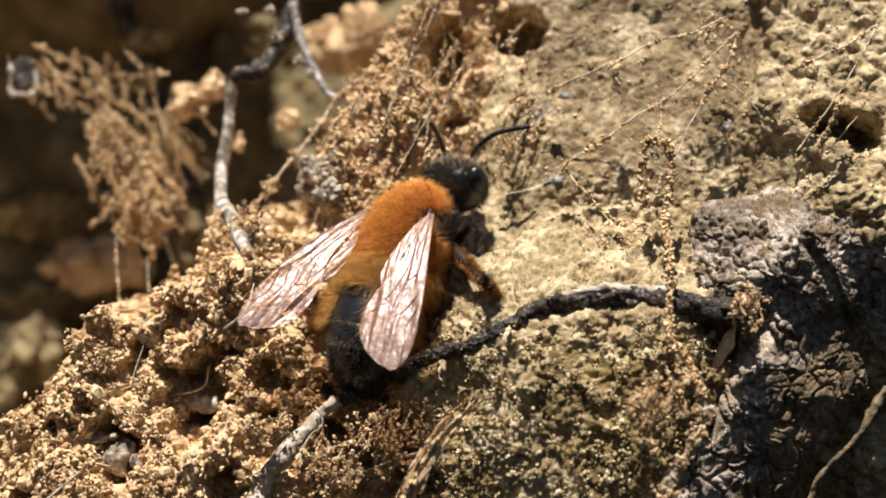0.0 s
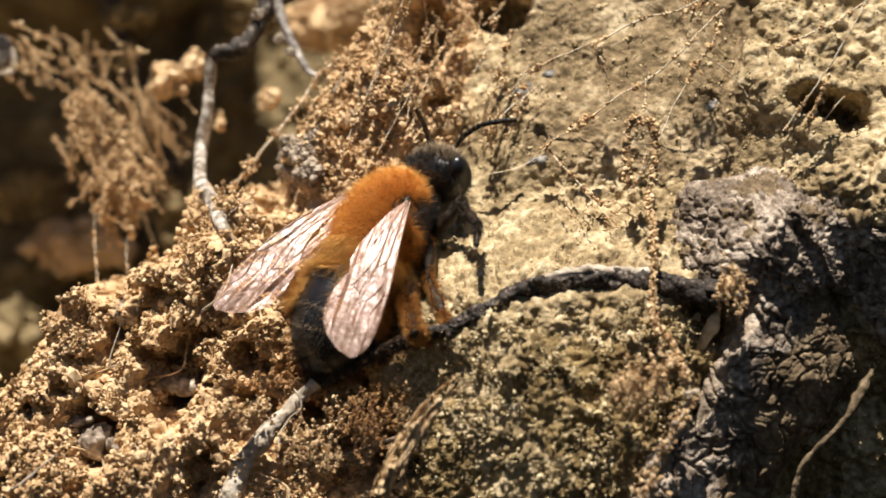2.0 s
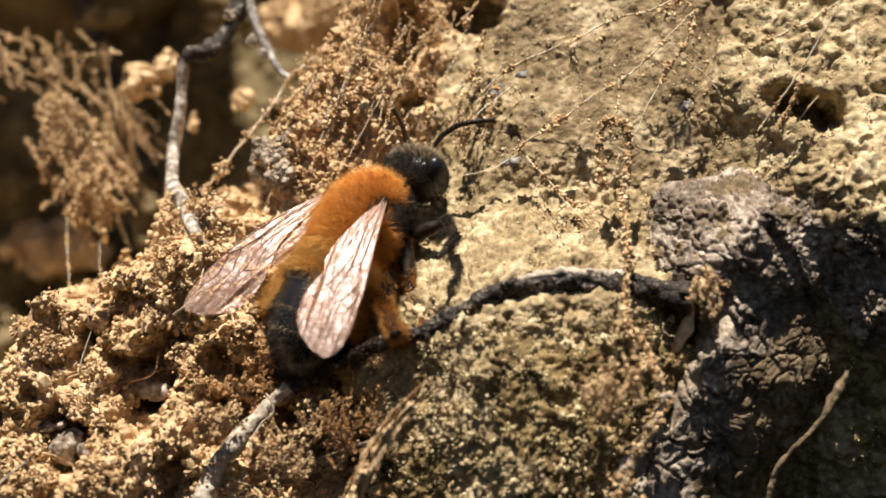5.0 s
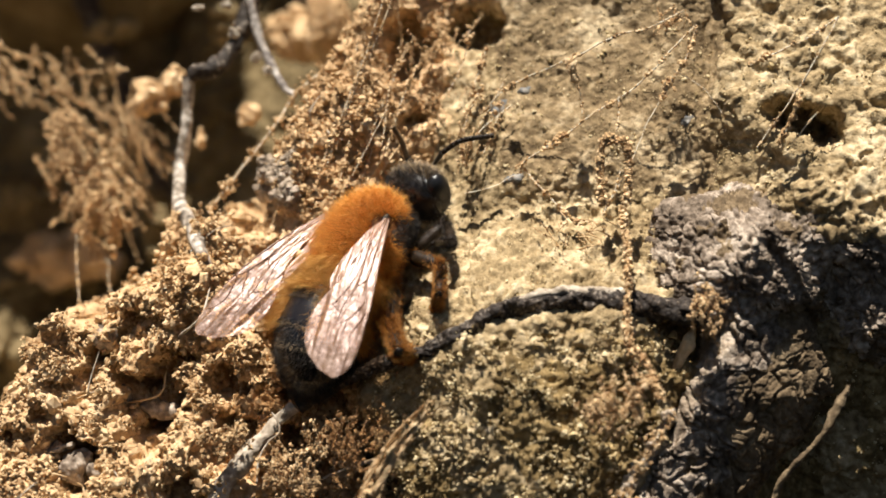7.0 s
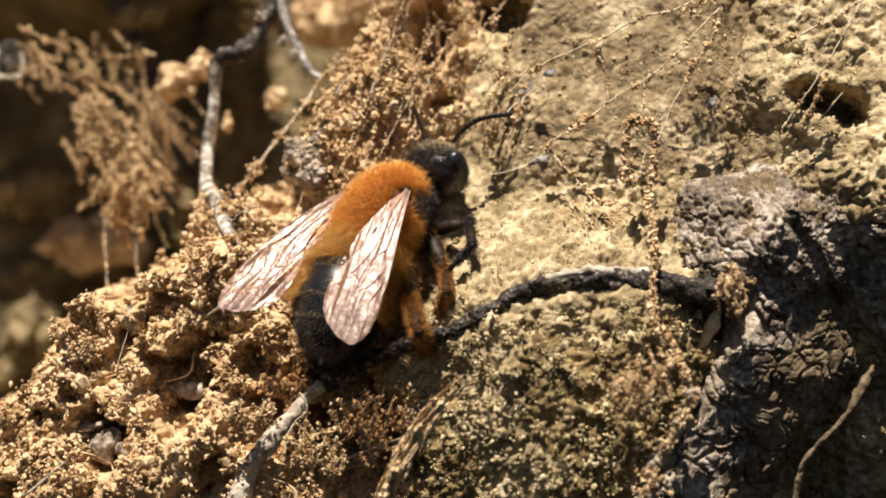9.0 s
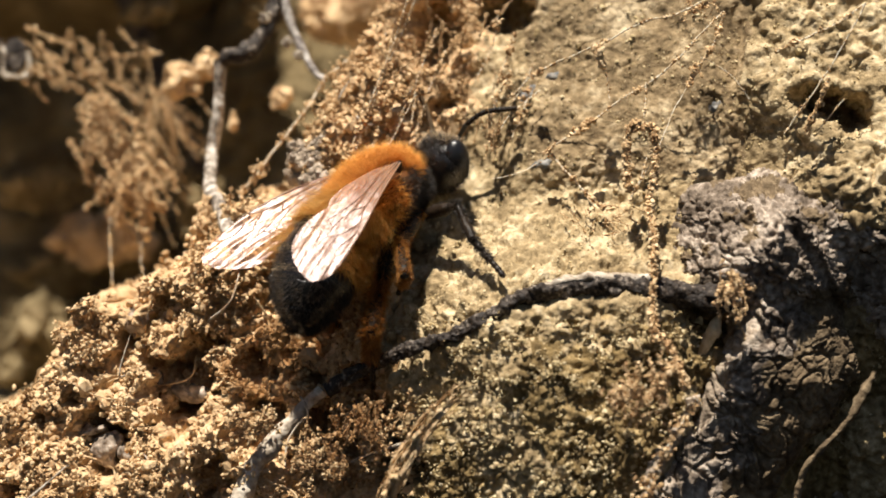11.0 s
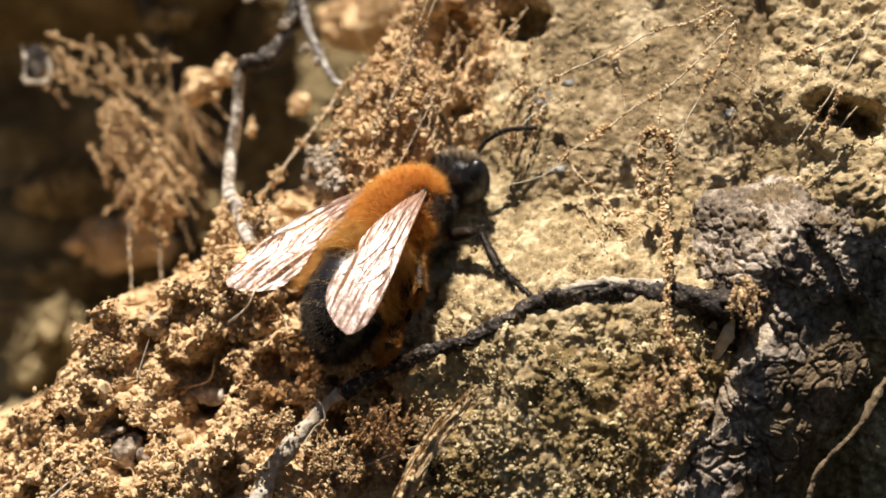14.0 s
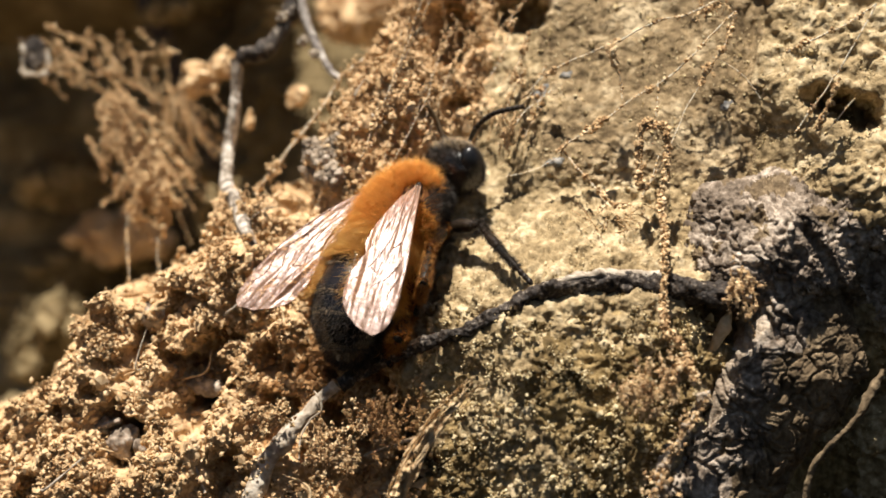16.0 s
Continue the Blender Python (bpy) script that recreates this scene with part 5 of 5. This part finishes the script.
def build_leg(kind):
    """Thigh with shin and foot under it; each lies along its own x axis."""
    a, b, c = LEG_LENGTHS[kind]
    fat = {"front": 0.72, "middle": 0.85, "hind": 1.1}[kind]
    coat = {"front": FUR_BLACK, "middle": FUR_RUST, "hind": FUR_RUST}[kind]

    def limb(length, radii):
        ends = [ball((at, 0, 0), (0.8 * r, 0.8 * r, 0.8 * r), 12, 8) for at, r in ((0, radii[0]), (length, radii[-1]))]
        return join([tube_arrays([(0, 0, 0), (length * 0.5, 0, 0), (length, 0, 0)], radii, 24, 12, 0.02, 0.4, 741)] + ends)

    leg = part(f"{kind}_leg", mesh_of(f"{kind}_leg", *limb(a, [0.26 * fat, 0.52 * fat, 0.46 * fat, 0.2 * fat]), CHITIN_DULL), BEE, "hairy dark leg")
    shin = part("shin", mesh_of("shin", *limb(b, [0.16 * fat, 0.26 * fat, 0.36 * fat, 0.30 * fat]), CHITIN_DULL), leg)
    foot = part("foot", mesh_of("foot", *join([limb(c * 0.5, [0.24 * fat, 0.22 * fat, 0.14]), *[(v + (c * (0.48 + 0.12 * k), 0, 0), f) for k, (v, f) in enumerate([limb(c * 0.13, [0.12, 0.15, 0.10])] * 4)]]), CHITIN_DULL), leg)
    thick = {"front": (420, 0.34), "middle": (900, 0.42), "hind": (1300, 0.6)}[kind]
    n, h = thick
    for ob, length, r in ((leg, a, 0.28 * fat), (shin, b, 0.26 * fat), (foot, c * 0.5, 0.2 * fat)):
        nn = n
        tt, an = rng.uniform(-0.06, 1.07, nn) * length, rng.uniform(0, 2 * np.pi, nn)
        nrm = np.stack([np.zeros(nn), np.cos(an), np.sin(an)], -1)
        v, f = hairs(np.stack([tt, np.zeros(nn), np.zeros(nn)], -1) + nrm * r, nrm + (0.8, 0, 0) + rng.normal(0, 0.25, (nn, 3)), rng.uniform(0.4 * h, h, nn), 0.013)
        # the coat belongs to its limb: one mesh with two materials
        me = ob.data
        base_v = np.empty(len(me.vertices) * 3)
        me.vertices.foreach_get("co", base_v)
        base_f = np.array([p.vertices[:] for p in me.polygons])
        both = join([(base_v.reshape(-1, 3) / MM, base_f), (v, f)])
        fresh = mesh_of(me.name, *both, CHITIN_DULL)
        fresh.materials.append(coat)
        fresh.polygons.foreach_set("material_index", np.r_[np.zeros(len(base_f), np.int32), np.ones(len(f), np.int32)])
        ob.data = fresh
    return leg, shin, foot


ANTENNA_R = [(5.19, -0.90, -0.83), (5.61, -1.60, -0.36), (6.32, -2.60, -0.29), (7.14, -3.90, -0.94)]
ANTENNA_L = [(4.94, 0.10, -0.87), (4.82, 0.00, 0.22), (5.36, 0.10, 1.03), (5.62, 0.20, 1.83)]

build_trunk()
build_head()
build_abdomen()
WING_R, WING_L = build_wing(-1), build_wing(1)
FRONT_R, MIDDLE_R, HIND_R = build_leg("front"), build_leg("middle"), build_leg("hind")
FRONT_L, MIDDLE_L, HIND_L = build_leg("front"), build_leg("middle"), build_leg("hind")


# ---- motion ----
def aimed(origin, way, up=(0, 0, 1)):
    """A pose at origin (mm) whose x axis points along way and whose z axis leans to up."""
    x = Vector(way).normalized()
    z = (Vector(up) - x * Vector(up).dot(x)).normalized()
    m = Matrix((x, z.cross(x), z)).transposed().to_4x4()
    m.translation = Vector(origin) * MM
    return m


def leg_walk(leg, hip, rows):
    """Rows: seconds and the ways of thigh, shin and foot in the bee's space."""
    thigh, shin, foot = leg
    kind = thigh.name.split("_")[0]
    a, b, _ = LEG_LENGTHS[kind]
    poses = []
    for t, w1, w2, w3 in rows:
        knee = Vector(hip) + Vector(w1).normalized() * a
        heel = knee + Vector(w2).normalized() * b
        m = aimed(hip, w1, (0.3, 0.2, 1))
        back = m.inverted()
        poses.append((t, m, back @ aimed(knee, w2, (0.3, 0.2, 1)), back @ aimed(heel, w3, (0.3, 0.2, 1))))
    walk(thigh, [(t, m) for t, m, _, _ in poses])
    walk(shin, [(t, m) for t, _, m, _ in poses])
    walk(foot, [(t, m) for t, _, _, m in poses])


def motions():
    walk(BEE, [
        (0, pose(-0.00098, -0.00000, 0.00052, 8.1, -60.7, 46.4)),
        (0.5, pose(-0.00105, 0.00002, 0.00037, 4.5, -60.7, 50.7)),
        (1, pose(-0.00107, 0.00001, 0.00020, 4.4, -54.4, 48.7)),
        (1.5, pose(-0.00100, 0.00003, 0.00018, 7.9, -55.6, 44.5)),
        (2, pose(-0.00116, 0.00003, 0.00021, 11.9, -57.3, 41.2)),
        (2.5, pose(-0.00114, 0.00001, 0.00028, 11.5, -57.4, 41.6)),
        (3, pose(-0.00115, -0.00001, 0.00032, 12.1, -57.5, 41.4)),
        (3.5, pose(-0.00112, 0.00001, 0.00040, 13.9, -57.9, 39.8)),
        (6, pose(-0.00086, -0.00014, 0.00023, 9.2, -56.2, 41.9)),
        (6.5, pose(-0.00090, -0.00015, 0.00029, 7.5, -56.5, 43.0)),
        (7, pose(-0.00095, -0.00014, 0.00033, 7.6, -56.2, 45.2)),
        (7.5, pose(-0.00098, -0.00009, 0.00031, 5.7, -55.5, 46.8)),
        (8, pose(-0.00098, -0.00007, 0.00028, 7.0, -55.9, 45.3)),
        (8.5, pose(-0.00095, -0.00009, 0.00037, 4.9, -56.4, 47.6)),
        (9, pose(-0.00130, -0.00008, 0.00063, 1.1, -52.8, 52.7)),
        (11.5, pose(-0.00170, 0.00003, 0.00200, -7.3, -39.9, 50.2)),
        (12, pose(-0.00156, -0.00001, 0.00138, -4.5, -47.9, 50.2)),
        (12.5, pose(-0.00159, -0.00000, 0.00183, -6.4, -44.2, 48.6)),
        (13, pose(-0.00151, 0.00004, 0.00144, -4.4, -44.6, 51.1)),
        (13.5, pose(-0.00121, 0.00003, 0.00111, 3.5, -45.0, 48.4)),
        (14, pose(-0.00138, 0.00002, 0.00106, 2.8, -47.0, 48.6)),
        (14.5, pose(-0.00136, 0.00004, 0.00115, 0.3, -48.1, 48.6)),
        (15, pose(-0.00110, 0.00006, 0.00107, -6.9, -54.0, 56.3)),
        (15.5, pose(-0.00119, 0.00004, 0.00134, -10.4, -51.1, 57.6)),
        (16, pose(-0.00125, 0.00001, 0.00080, -5.8, -53.0, 52.1)),
    ])
    walk(WING_R, [(t, aimed((0.50, -2.10, 1.35), way, up)) for t, way, up in (
        (0, (-0.97, -0.22, 0.00), (0.05, -0.46, 0.89)), (0.5, (-0.99, -0.15, -0.04), (0.03, -0.46, 0.89)), (1, (-0.98, -0.18, -0.11), (-0.06, -0.49, 0.87)), (1.5, (-0.99, -0.15, -0.06), (-0.01, -0.49, 0.87)), (2, (-0.98, -0.21, -0.01), (0.03, -0.47, 0.88)), (2.5, (-0.98, -0.21, -0.02), (0.03, -0.47, 0.88)), (3, (-0.98, -0.22, 0.00), (0.03, -0.46, 0.89)), (3.5, (-0.97, -0.24, 0.01), (0.05, -0.46, 0.89)), (6, (-0.98, -0.21, -0.00), (0.02, -0.50, 0.86)), (6.5, (-0.97, -0.23, -0.02), (0.02, -0.52, 0.86)), (7, (-0.98, -0.20, -0.03), (0.01, -0.49, 0.87)), (7.5, (-0.98, -0.17, -0.06), (-0.01, -0.50, 0.87)), (8, (-0.98, -0.20, -0.02), (0.01, -0.50, 0.87)), (8.5, (-0.98, -0.20, -0.03), (0.00, -0.50, 0.87)), (9, (-0.99, -0.11, -0.08), (-0.08, -0.50, 0.86)), (11.5, (-0.99, -0.15, -0.04), (-0.24, -0.65, 0.72)), (12, (-0.99, -0.11, -0.04), (-0.12, -0.61, 0.78)), (12.5, (-0.97, -0.25, -0.03), (-0.17, -0.66, 0.74)), (13, (-0.99, -0.10, -0.08), (-0.18, -0.60, 0.78)), (13.5, (-0.99, -0.10, -0.10), (-0.16, -0.52, 0.84)), (14, (-0.99, -0.11, -0.08), (-0.13, -0.53, 0.84)), (14.5, (-0.99, -0.12, -0.07), (-0.12, -0.57, 0.82)), (15, (-0.99, -0.13, -0.05), (-0.08, -0.57, 0.82)), (15.5, (-0.98, -0.20, -0.06), (-0.13, -0.60, 0.79)), (16, (-0.97, -0.21, -0.09), (-0.07, -0.61, 0.79)),
    )])
    walk(WING_L, [(t, aimed((0.50, 2.10, 1.35), way, up)) for t, way, up in (
        (0, (-0.93, 0.25, 0.27), (0.14, -0.45, 0.88)), (0.5, (-0.93, 0.22, 0.28), (0.16, -0.46, 0.87)), (1, (-0.96, 0.17, 0.23), (0.12, -0.50, 0.86)), (1.5, (-0.96, 0.18, 0.22), (0.11, -0.48, 0.87)), (2, (-0.95, 0.20, 0.23), (0.12, -0.45, 0.89)), (2.5, (-0.95, 0.22, 0.23), (0.11, -0.45, 0.89)), (3, (-0.95, 0.24, 0.21), (0.09, -0.43, 0.90)), (3.5, (-0.93, 0.32, 0.19), (0.06, -0.40, 0.92)), (6, (-0.95, 0.21, 0.23), (0.11, -0.48, 0.87)), (6.5, (-0.95, 0.21, 0.23), (0.10, -0.49, 0.86)), (7, (-0.95, 0.21, 0.21), (0.09, -0.47, 0.88)), (7.5, (-0.95, 0.22, 0.20), (0.07, -0.48, 0.87)), (8, (-0.95, 0.21, 0.21), (0.09, -0.48, 0.87)), (8.5, (-0.95, 0.23, 0.22), (0.09, -0.48, 0.87)), (9, (-0.96, 0.24, 0.17), (0.03, -0.49, 0.87)), (11.5, (-0.96, 0.22, 0.16), (-0.03, -0.66, 0.75)), (12, (-0.96, 0.18, 0.20), (0.05, -0.61, 0.79)), (12.5, (-0.98, 0.17, 0.15), (0.00, -0.65, 0.76)), (13, (-0.96, 0.19, 0.21), (0.05, -0.62, 0.79)), (13.5, (-0.96, 0.21, 0.18), (0.05, -0.52, 0.85)), (14, (-0.95, 0.23, 0.20), (0.06, -0.53, 0.85)), (14.5, (-0.96, 0.19, 0.22), (0.07, -0.57, 0.82)), (15, (-0.94, 0.23, 0.25), (0.08, -0.58, 0.81)), (15.5, (-0.96, 0.20, 0.21), (0.04, -0.62, 0.79)), (16, (-0.95, 0.21, 0.21), (0.05, -0.60, 0.80)),
    )])
    leg_walk(FRONT_R, (0.50, -1.20, -2.00), [
        (0, (0.33, -0.77, 0.55), (-0.51, -0.83, 0.23), (-0.67, -0.47, 0.57)),
        (0.5, (0.70, -0.59, 0.41), (-0.62, -0.77, 0.13), (-0.72, -0.40, 0.56)),
        (1, (0.57, -0.73, 0.37), (-0.57, -0.80, 0.19), (-0.73, -0.57, 0.38)),
        (1.5, (-0.13, -0.86, 0.49), (-0.20, -0.94, 0.28), (-0.06, 0.88, -0.47)),
        (2, (0.71, -0.64, 0.28), (-0.50, -0.86, 0.11), (-0.66, -0.64, 0.39)),
        (2.5, (0.90, -0.42, 0.06), (-0.45, -0.88, 0.11), (-0.92, -0.36, 0.12)),
        (3, (0.36, -0.87, 0.34), (-0.42, -0.87, 0.25), (-0.82, -0.50, 0.28)),
        (3.5, (0.33, -0.89, 0.32), (-0.49, -0.78, 0.38), (-0.76, -0.50, 0.42)),
        (6, (0.52, -0.86, -0.04), (-0.44, -0.87, 0.23), (-0.78, -0.32, 0.54)),
        (6.5, (0.56, -0.82, 0.12), (-0.49, -0.86, 0.17), (-0.80, -0.36, 0.48)),
        (7, (0.87, -0.49, -0.03), (-0.62, -0.74, 0.26), (-0.49, -0.38, 0.78)),
        (7.5, (0.59, -0.65, 0.48), (-0.61, -0.76, 0.21), (-0.61, -0.57, 0.56)),
        (8, (0.04, -0.94, 0.33), (-0.29, -0.87, 0.41), (-0.13, 0.87, -0.47)),
        (8.5, (0.19, -0.87, 0.45), (-0.45, -0.83, 0.32), (-0.11, 0.87, -0.49)),
        (9, (0.20, -0.98, -0.02), (-0.74, -0.64, 0.20), (-0.45, 0.70, -0.30)),
        (11.5, (0.10, -1.00, -0.01), (-0.52, -0.61, -0.60), (-0.25, -0.64, -0.73)),
        (12, (0.02, -1.00, 0.01), (-0.47, -0.62, -0.62), (-0.44, -0.78, -0.45)),
        (12.5, (0.17, -0.95, -0.25), (-0.59, -0.61, -0.52), (-0.38, -0.73, -0.57)),
        (13, (0.12, -0.99, -0.09), (-0.57, -0.62, -0.53), (-0.35, -0.78, -0.52)),
        (13.5, (0.17, -0.99, -0.02), (-0.60, -0.69, -0.41), (-0.35, -0.88, -0.33)),
        (14, (0.10, -0.99, 0.02), (-0.61, -0.68, -0.40), (-0.33, -0.85, -0.41)),
        (14.5, (0.08, -1.00, -0.04), (-0.59, -0.70, -0.39), (-0.36, -0.80, -0.47)),
        (15, (-0.08, -0.99, 0.08), (-0.63, -0.75, -0.19), (-0.57, -0.68, -0.47)),
        (15.5, (-0.00, -1.00, 0.09), (-0.65, -0.57, -0.49), (-0.53, -0.72, -0.46)),
        (16, (-0.03, -1.00, -0.07), (-0.56, -0.82, -0.12), (-0.44, -0.63, -0.64)),
    ])
    leg_walk(FRONT_L, (0.50, 1.20, -2.00), [
        (0, (0.75, 0.53, -0.35), (0.67, 0.24, -0.80), (0.82, 0.07, -0.65)),
        (4, (0.71, 0.44, -0.35), (0.63, 0.13, -0.80), (0.83, 0.03, -0.65)),
        (8, (0.68, 0.37, -0.35), (0.59, 0.18, -0.80), (0.81, 0.15, -0.65)),
        (9, (0.83, 0.50, -0.35), (0.62, 0.28, -0.80), (0.70, 0.13, -0.65)),
        (11.5, (0.75, 0.41, -0.35), (0.54, 0.23, -0.80), (0.68, 0.18, -0.65)),
        (13, (0.83, 0.50, -0.35), (0.66, 0.18, -0.80), (0.74, 0.02, -0.65)),
        (14.5, (0.71, 0.39, -0.35), (0.64, 0.21, -0.80), (0.83, 0.17, -0.65)),
        (16, (0.69, 0.52, -0.35), (0.52, 0.20, -0.80), (0.73, 0.03, -0.65)),
    ])
    leg_walk(MIDDLE_R, (0.20, -1.30, -1.60), [
        (0, (-0.47, -0.86, 0.19), (-0.51, -0.86, 0.08), (0.04, 0.31, -0.95)),
        (0.5, (-0.44, -0.87, 0.24), (-0.57, -0.82, 0.05), (0.03, 0.32, -0.95)),
        (1, (-0.41, -0.83, 0.38), (-0.61, -0.75, -0.26), (0.56, 0.10, -0.82)),
        (1.5, (-0.86, -0.50, -0.01), (-0.66, -0.75, -0.01), (-0.63, -0.74, 0.24)),
        (2.5, (-0.84, -0.54, -0.07), (-0.67, -0.72, -0.15), (-0.58, -0.75, 0.31)),
        (3.5, (-0.84, -0.51, -0.19), (-0.70, -0.69, -0.20), (-0.51, -0.75, 0.43)),
        (6, (-0.84, -0.52, -0.12), (-0.64, -0.76, -0.10), (-0.59, -0.76, 0.29)),
        (7, (-0.16, -0.99, -0.01), (-0.76, -0.60, 0.24), (-0.34, 0.58, -0.74)),
        (7.5, (-0.89, -0.45, 0.01), (-0.69, -0.66, -0.31), (-0.59, -0.73, 0.34)),
        (8, (-0.84, -0.54, 0.05), (-0.69, -0.66, -0.28), (-0.62, -0.72, 0.31)),
        (8.5, (-0.88, -0.48, -0.01), (-0.70, -0.67, -0.25), (-0.61, -0.72, 0.32)),
        (9, (-0.70, -0.62, -0.34), (-0.74, -0.63, 0.23), (-0.41, 0.65, -0.64)),
        (11.5, (-0.95, -0.21, 0.22), (-0.74, -0.59, -0.31), (0.09, 0.82, -0.57)),
        (12, (-0.72, -0.44, 0.54), (-0.83, -0.49, -0.26), (-0.15, 0.77, -0.62)),
        (12.5, (-0.75, -0.52, 0.42), (-0.80, 0.15, -0.57), (-0.68, -0.72, 0.16)),
        (13, (-0.80, -0.37, 0.47), (-0.76, -0.53, -0.38), (-0.19, 0.68, -0.71)),
        (14, (-0.81, -0.32, 0.50), (-0.82, -0.52, -0.23), (-0.33, 0.68, -0.66)),
        (15, (-0.78, -0.38, 0.49), (-0.93, -0.36, -0.09), (-0.32, 0.72, -0.62)),
        (16, (-0.83, -0.46, 0.33), (-0.89, -0.46, 0.04), (-0.30, 0.71, -0.63)),
    ])
    leg_walk(MIDDLE_L, (0.20, 1.30, -1.60), [
        (0, (0.10, 0.88, -0.50), (0.12, 0.39, -0.95), (0.27, 0.17, -0.95)),
        (4, (0.06, 0.79, -0.50), (0.08, 0.28, -0.95), (0.28, 0.13, -0.95)),
        (8, (0.03, 0.72, -0.50), (0.04, 0.33, -0.95), (0.26, 0.25, -0.95)),
        (9, (0.18, 0.85, -0.50), (0.07, 0.43, -0.95), (0.15, 0.23, -0.95)),
        (11.5, (0.10, 0.76, -0.50), (-0.01, 0.38, -0.95), (0.13, 0.28, -0.95)),
        (13, (0.18, 0.85, -0.50), (0.11, 0.33, -0.95), (0.19, 0.12, -0.95)),
        (14.5, (0.06, 0.74, -0.50), (0.09, 0.36, -0.95), (0.28, 0.27, -0.95)),
        (16, (0.04, 0.87, -0.50), (-0.03, 0.35, -0.95), (0.18, 0.13, -0.95)),
    ])
    leg_walk(HIND_R, (-1.50, -1.30, -1.40), [
        (0, (-0.89, -0.03, -0.45), (-0.97, -0.18, -0.17), (-0.82, -0.50, 0.27)),
        (0.5, (-0.80, -0.59, -0.10), (-0.58, -0.81, 0.13), (0.01, 0.41, -0.91)),
        (1, (-0.64, -0.77, 0.02), (-0.65, -0.76, 0.03), (0.10, 0.25, -0.96)),
        (1.5, (-0.83, -0.55, 0.14), (-0.62, -0.75, 0.22), (0.34, 0.42, -0.84)),
        (2.5, (-0.79, -0.59, 0.12), (-0.60, -0.76, 0.26), (0.31, 0.40, -0.86)),
        (3.5, (-0.78, -0.61, 0.11), (-0.57, -0.78, 0.26), (0.31, 0.40, -0.86)),
        (6, (-0.83, -0.55, 0.11), (-0.56, -0.80, 0.23), (0.34, 0.45, -0.83)),
        (7.5, (-0.83, -0.55, 0.07), (-0.60, -0.76, 0.25), (0.34, 0.43, -0.84)),
        (8.5, (-0.82, -0.56, 0.10), (-0.59, -0.76, 0.27), (0.31, 0.43, -0.85)),
        (9, (-0.90, -0.42, -0.09), (-0.69, -0.71, 0.13), (0.06, 0.43, -0.90)),
        (11.5, (-0.81, 0.25, -0.53), (-0.90, -0.40, -0.17), (-0.29, 0.46, -0.84)),
        (12, (-0.97, -0.07, -0.25), (-0.81, -0.59, 0.08), (0.12, 0.68, -0.72)),
        (12.5, (-0.90, 0.06, -0.43), (-0.88, -0.46, 0.10), (0.15, 0.55, -0.82)),
        (13, (-0.89, 0.20, -0.40), (-0.84, -0.54, -0.01), (-0.08, 0.80, -0.59)),
        (14, (-0.90, 0.23, -0.37), (-0.83, -0.55, 0.14), (-0.12, 0.74, -0.67)),
        (15, (-0.98, 0.09, -0.17), (-0.79, -0.53, 0.30), (-0.13, 0.79, -0.60)),
        (16, (-0.91, 0.22, -0.36), (-0.83, -0.51, 0.24), (-0.13, 0.78, -0.61)),
    ])
    leg_walk(HIND_L, (-1.50, 1.30, -1.40), [
        (0, (-0.60, 0.68, -0.40), (-0.43, 0.29, -0.85), (-0.23, 0.27, -0.90)),
        (4, (-0.64, 0.59, -0.40), (-0.47, 0.18, -0.85), (-0.22, 0.23, -0.90)),
        (8, (-0.67, 0.52, -0.40), (-0.51, 0.23, -0.85), (-0.24, 0.35, -0.90)),
        (9, (-0.52, 0.65, -0.40), (-0.48, 0.33, -0.85), (-0.35, 0.33, -0.90)),
        (11.5, (-0.60, 0.56, -0.40), (-0.56, 0.28, -0.85), (-0.37, 0.38, -0.90)),
        (13, (-0.52, 0.65, -0.40), (-0.44, 0.23, -0.85), (-0.31, 0.22, -0.90)),
        (14.5, (-0.64, 0.54, -0.40), (-0.46, 0.26, -0.85), (-0.22, 0.37, -0.90)),
        (16, (-0.66, 0.67, -0.40), (-0.58, 0.25, -0.85), (-0.32, 0.23, -0.90)),
    ])


motions()
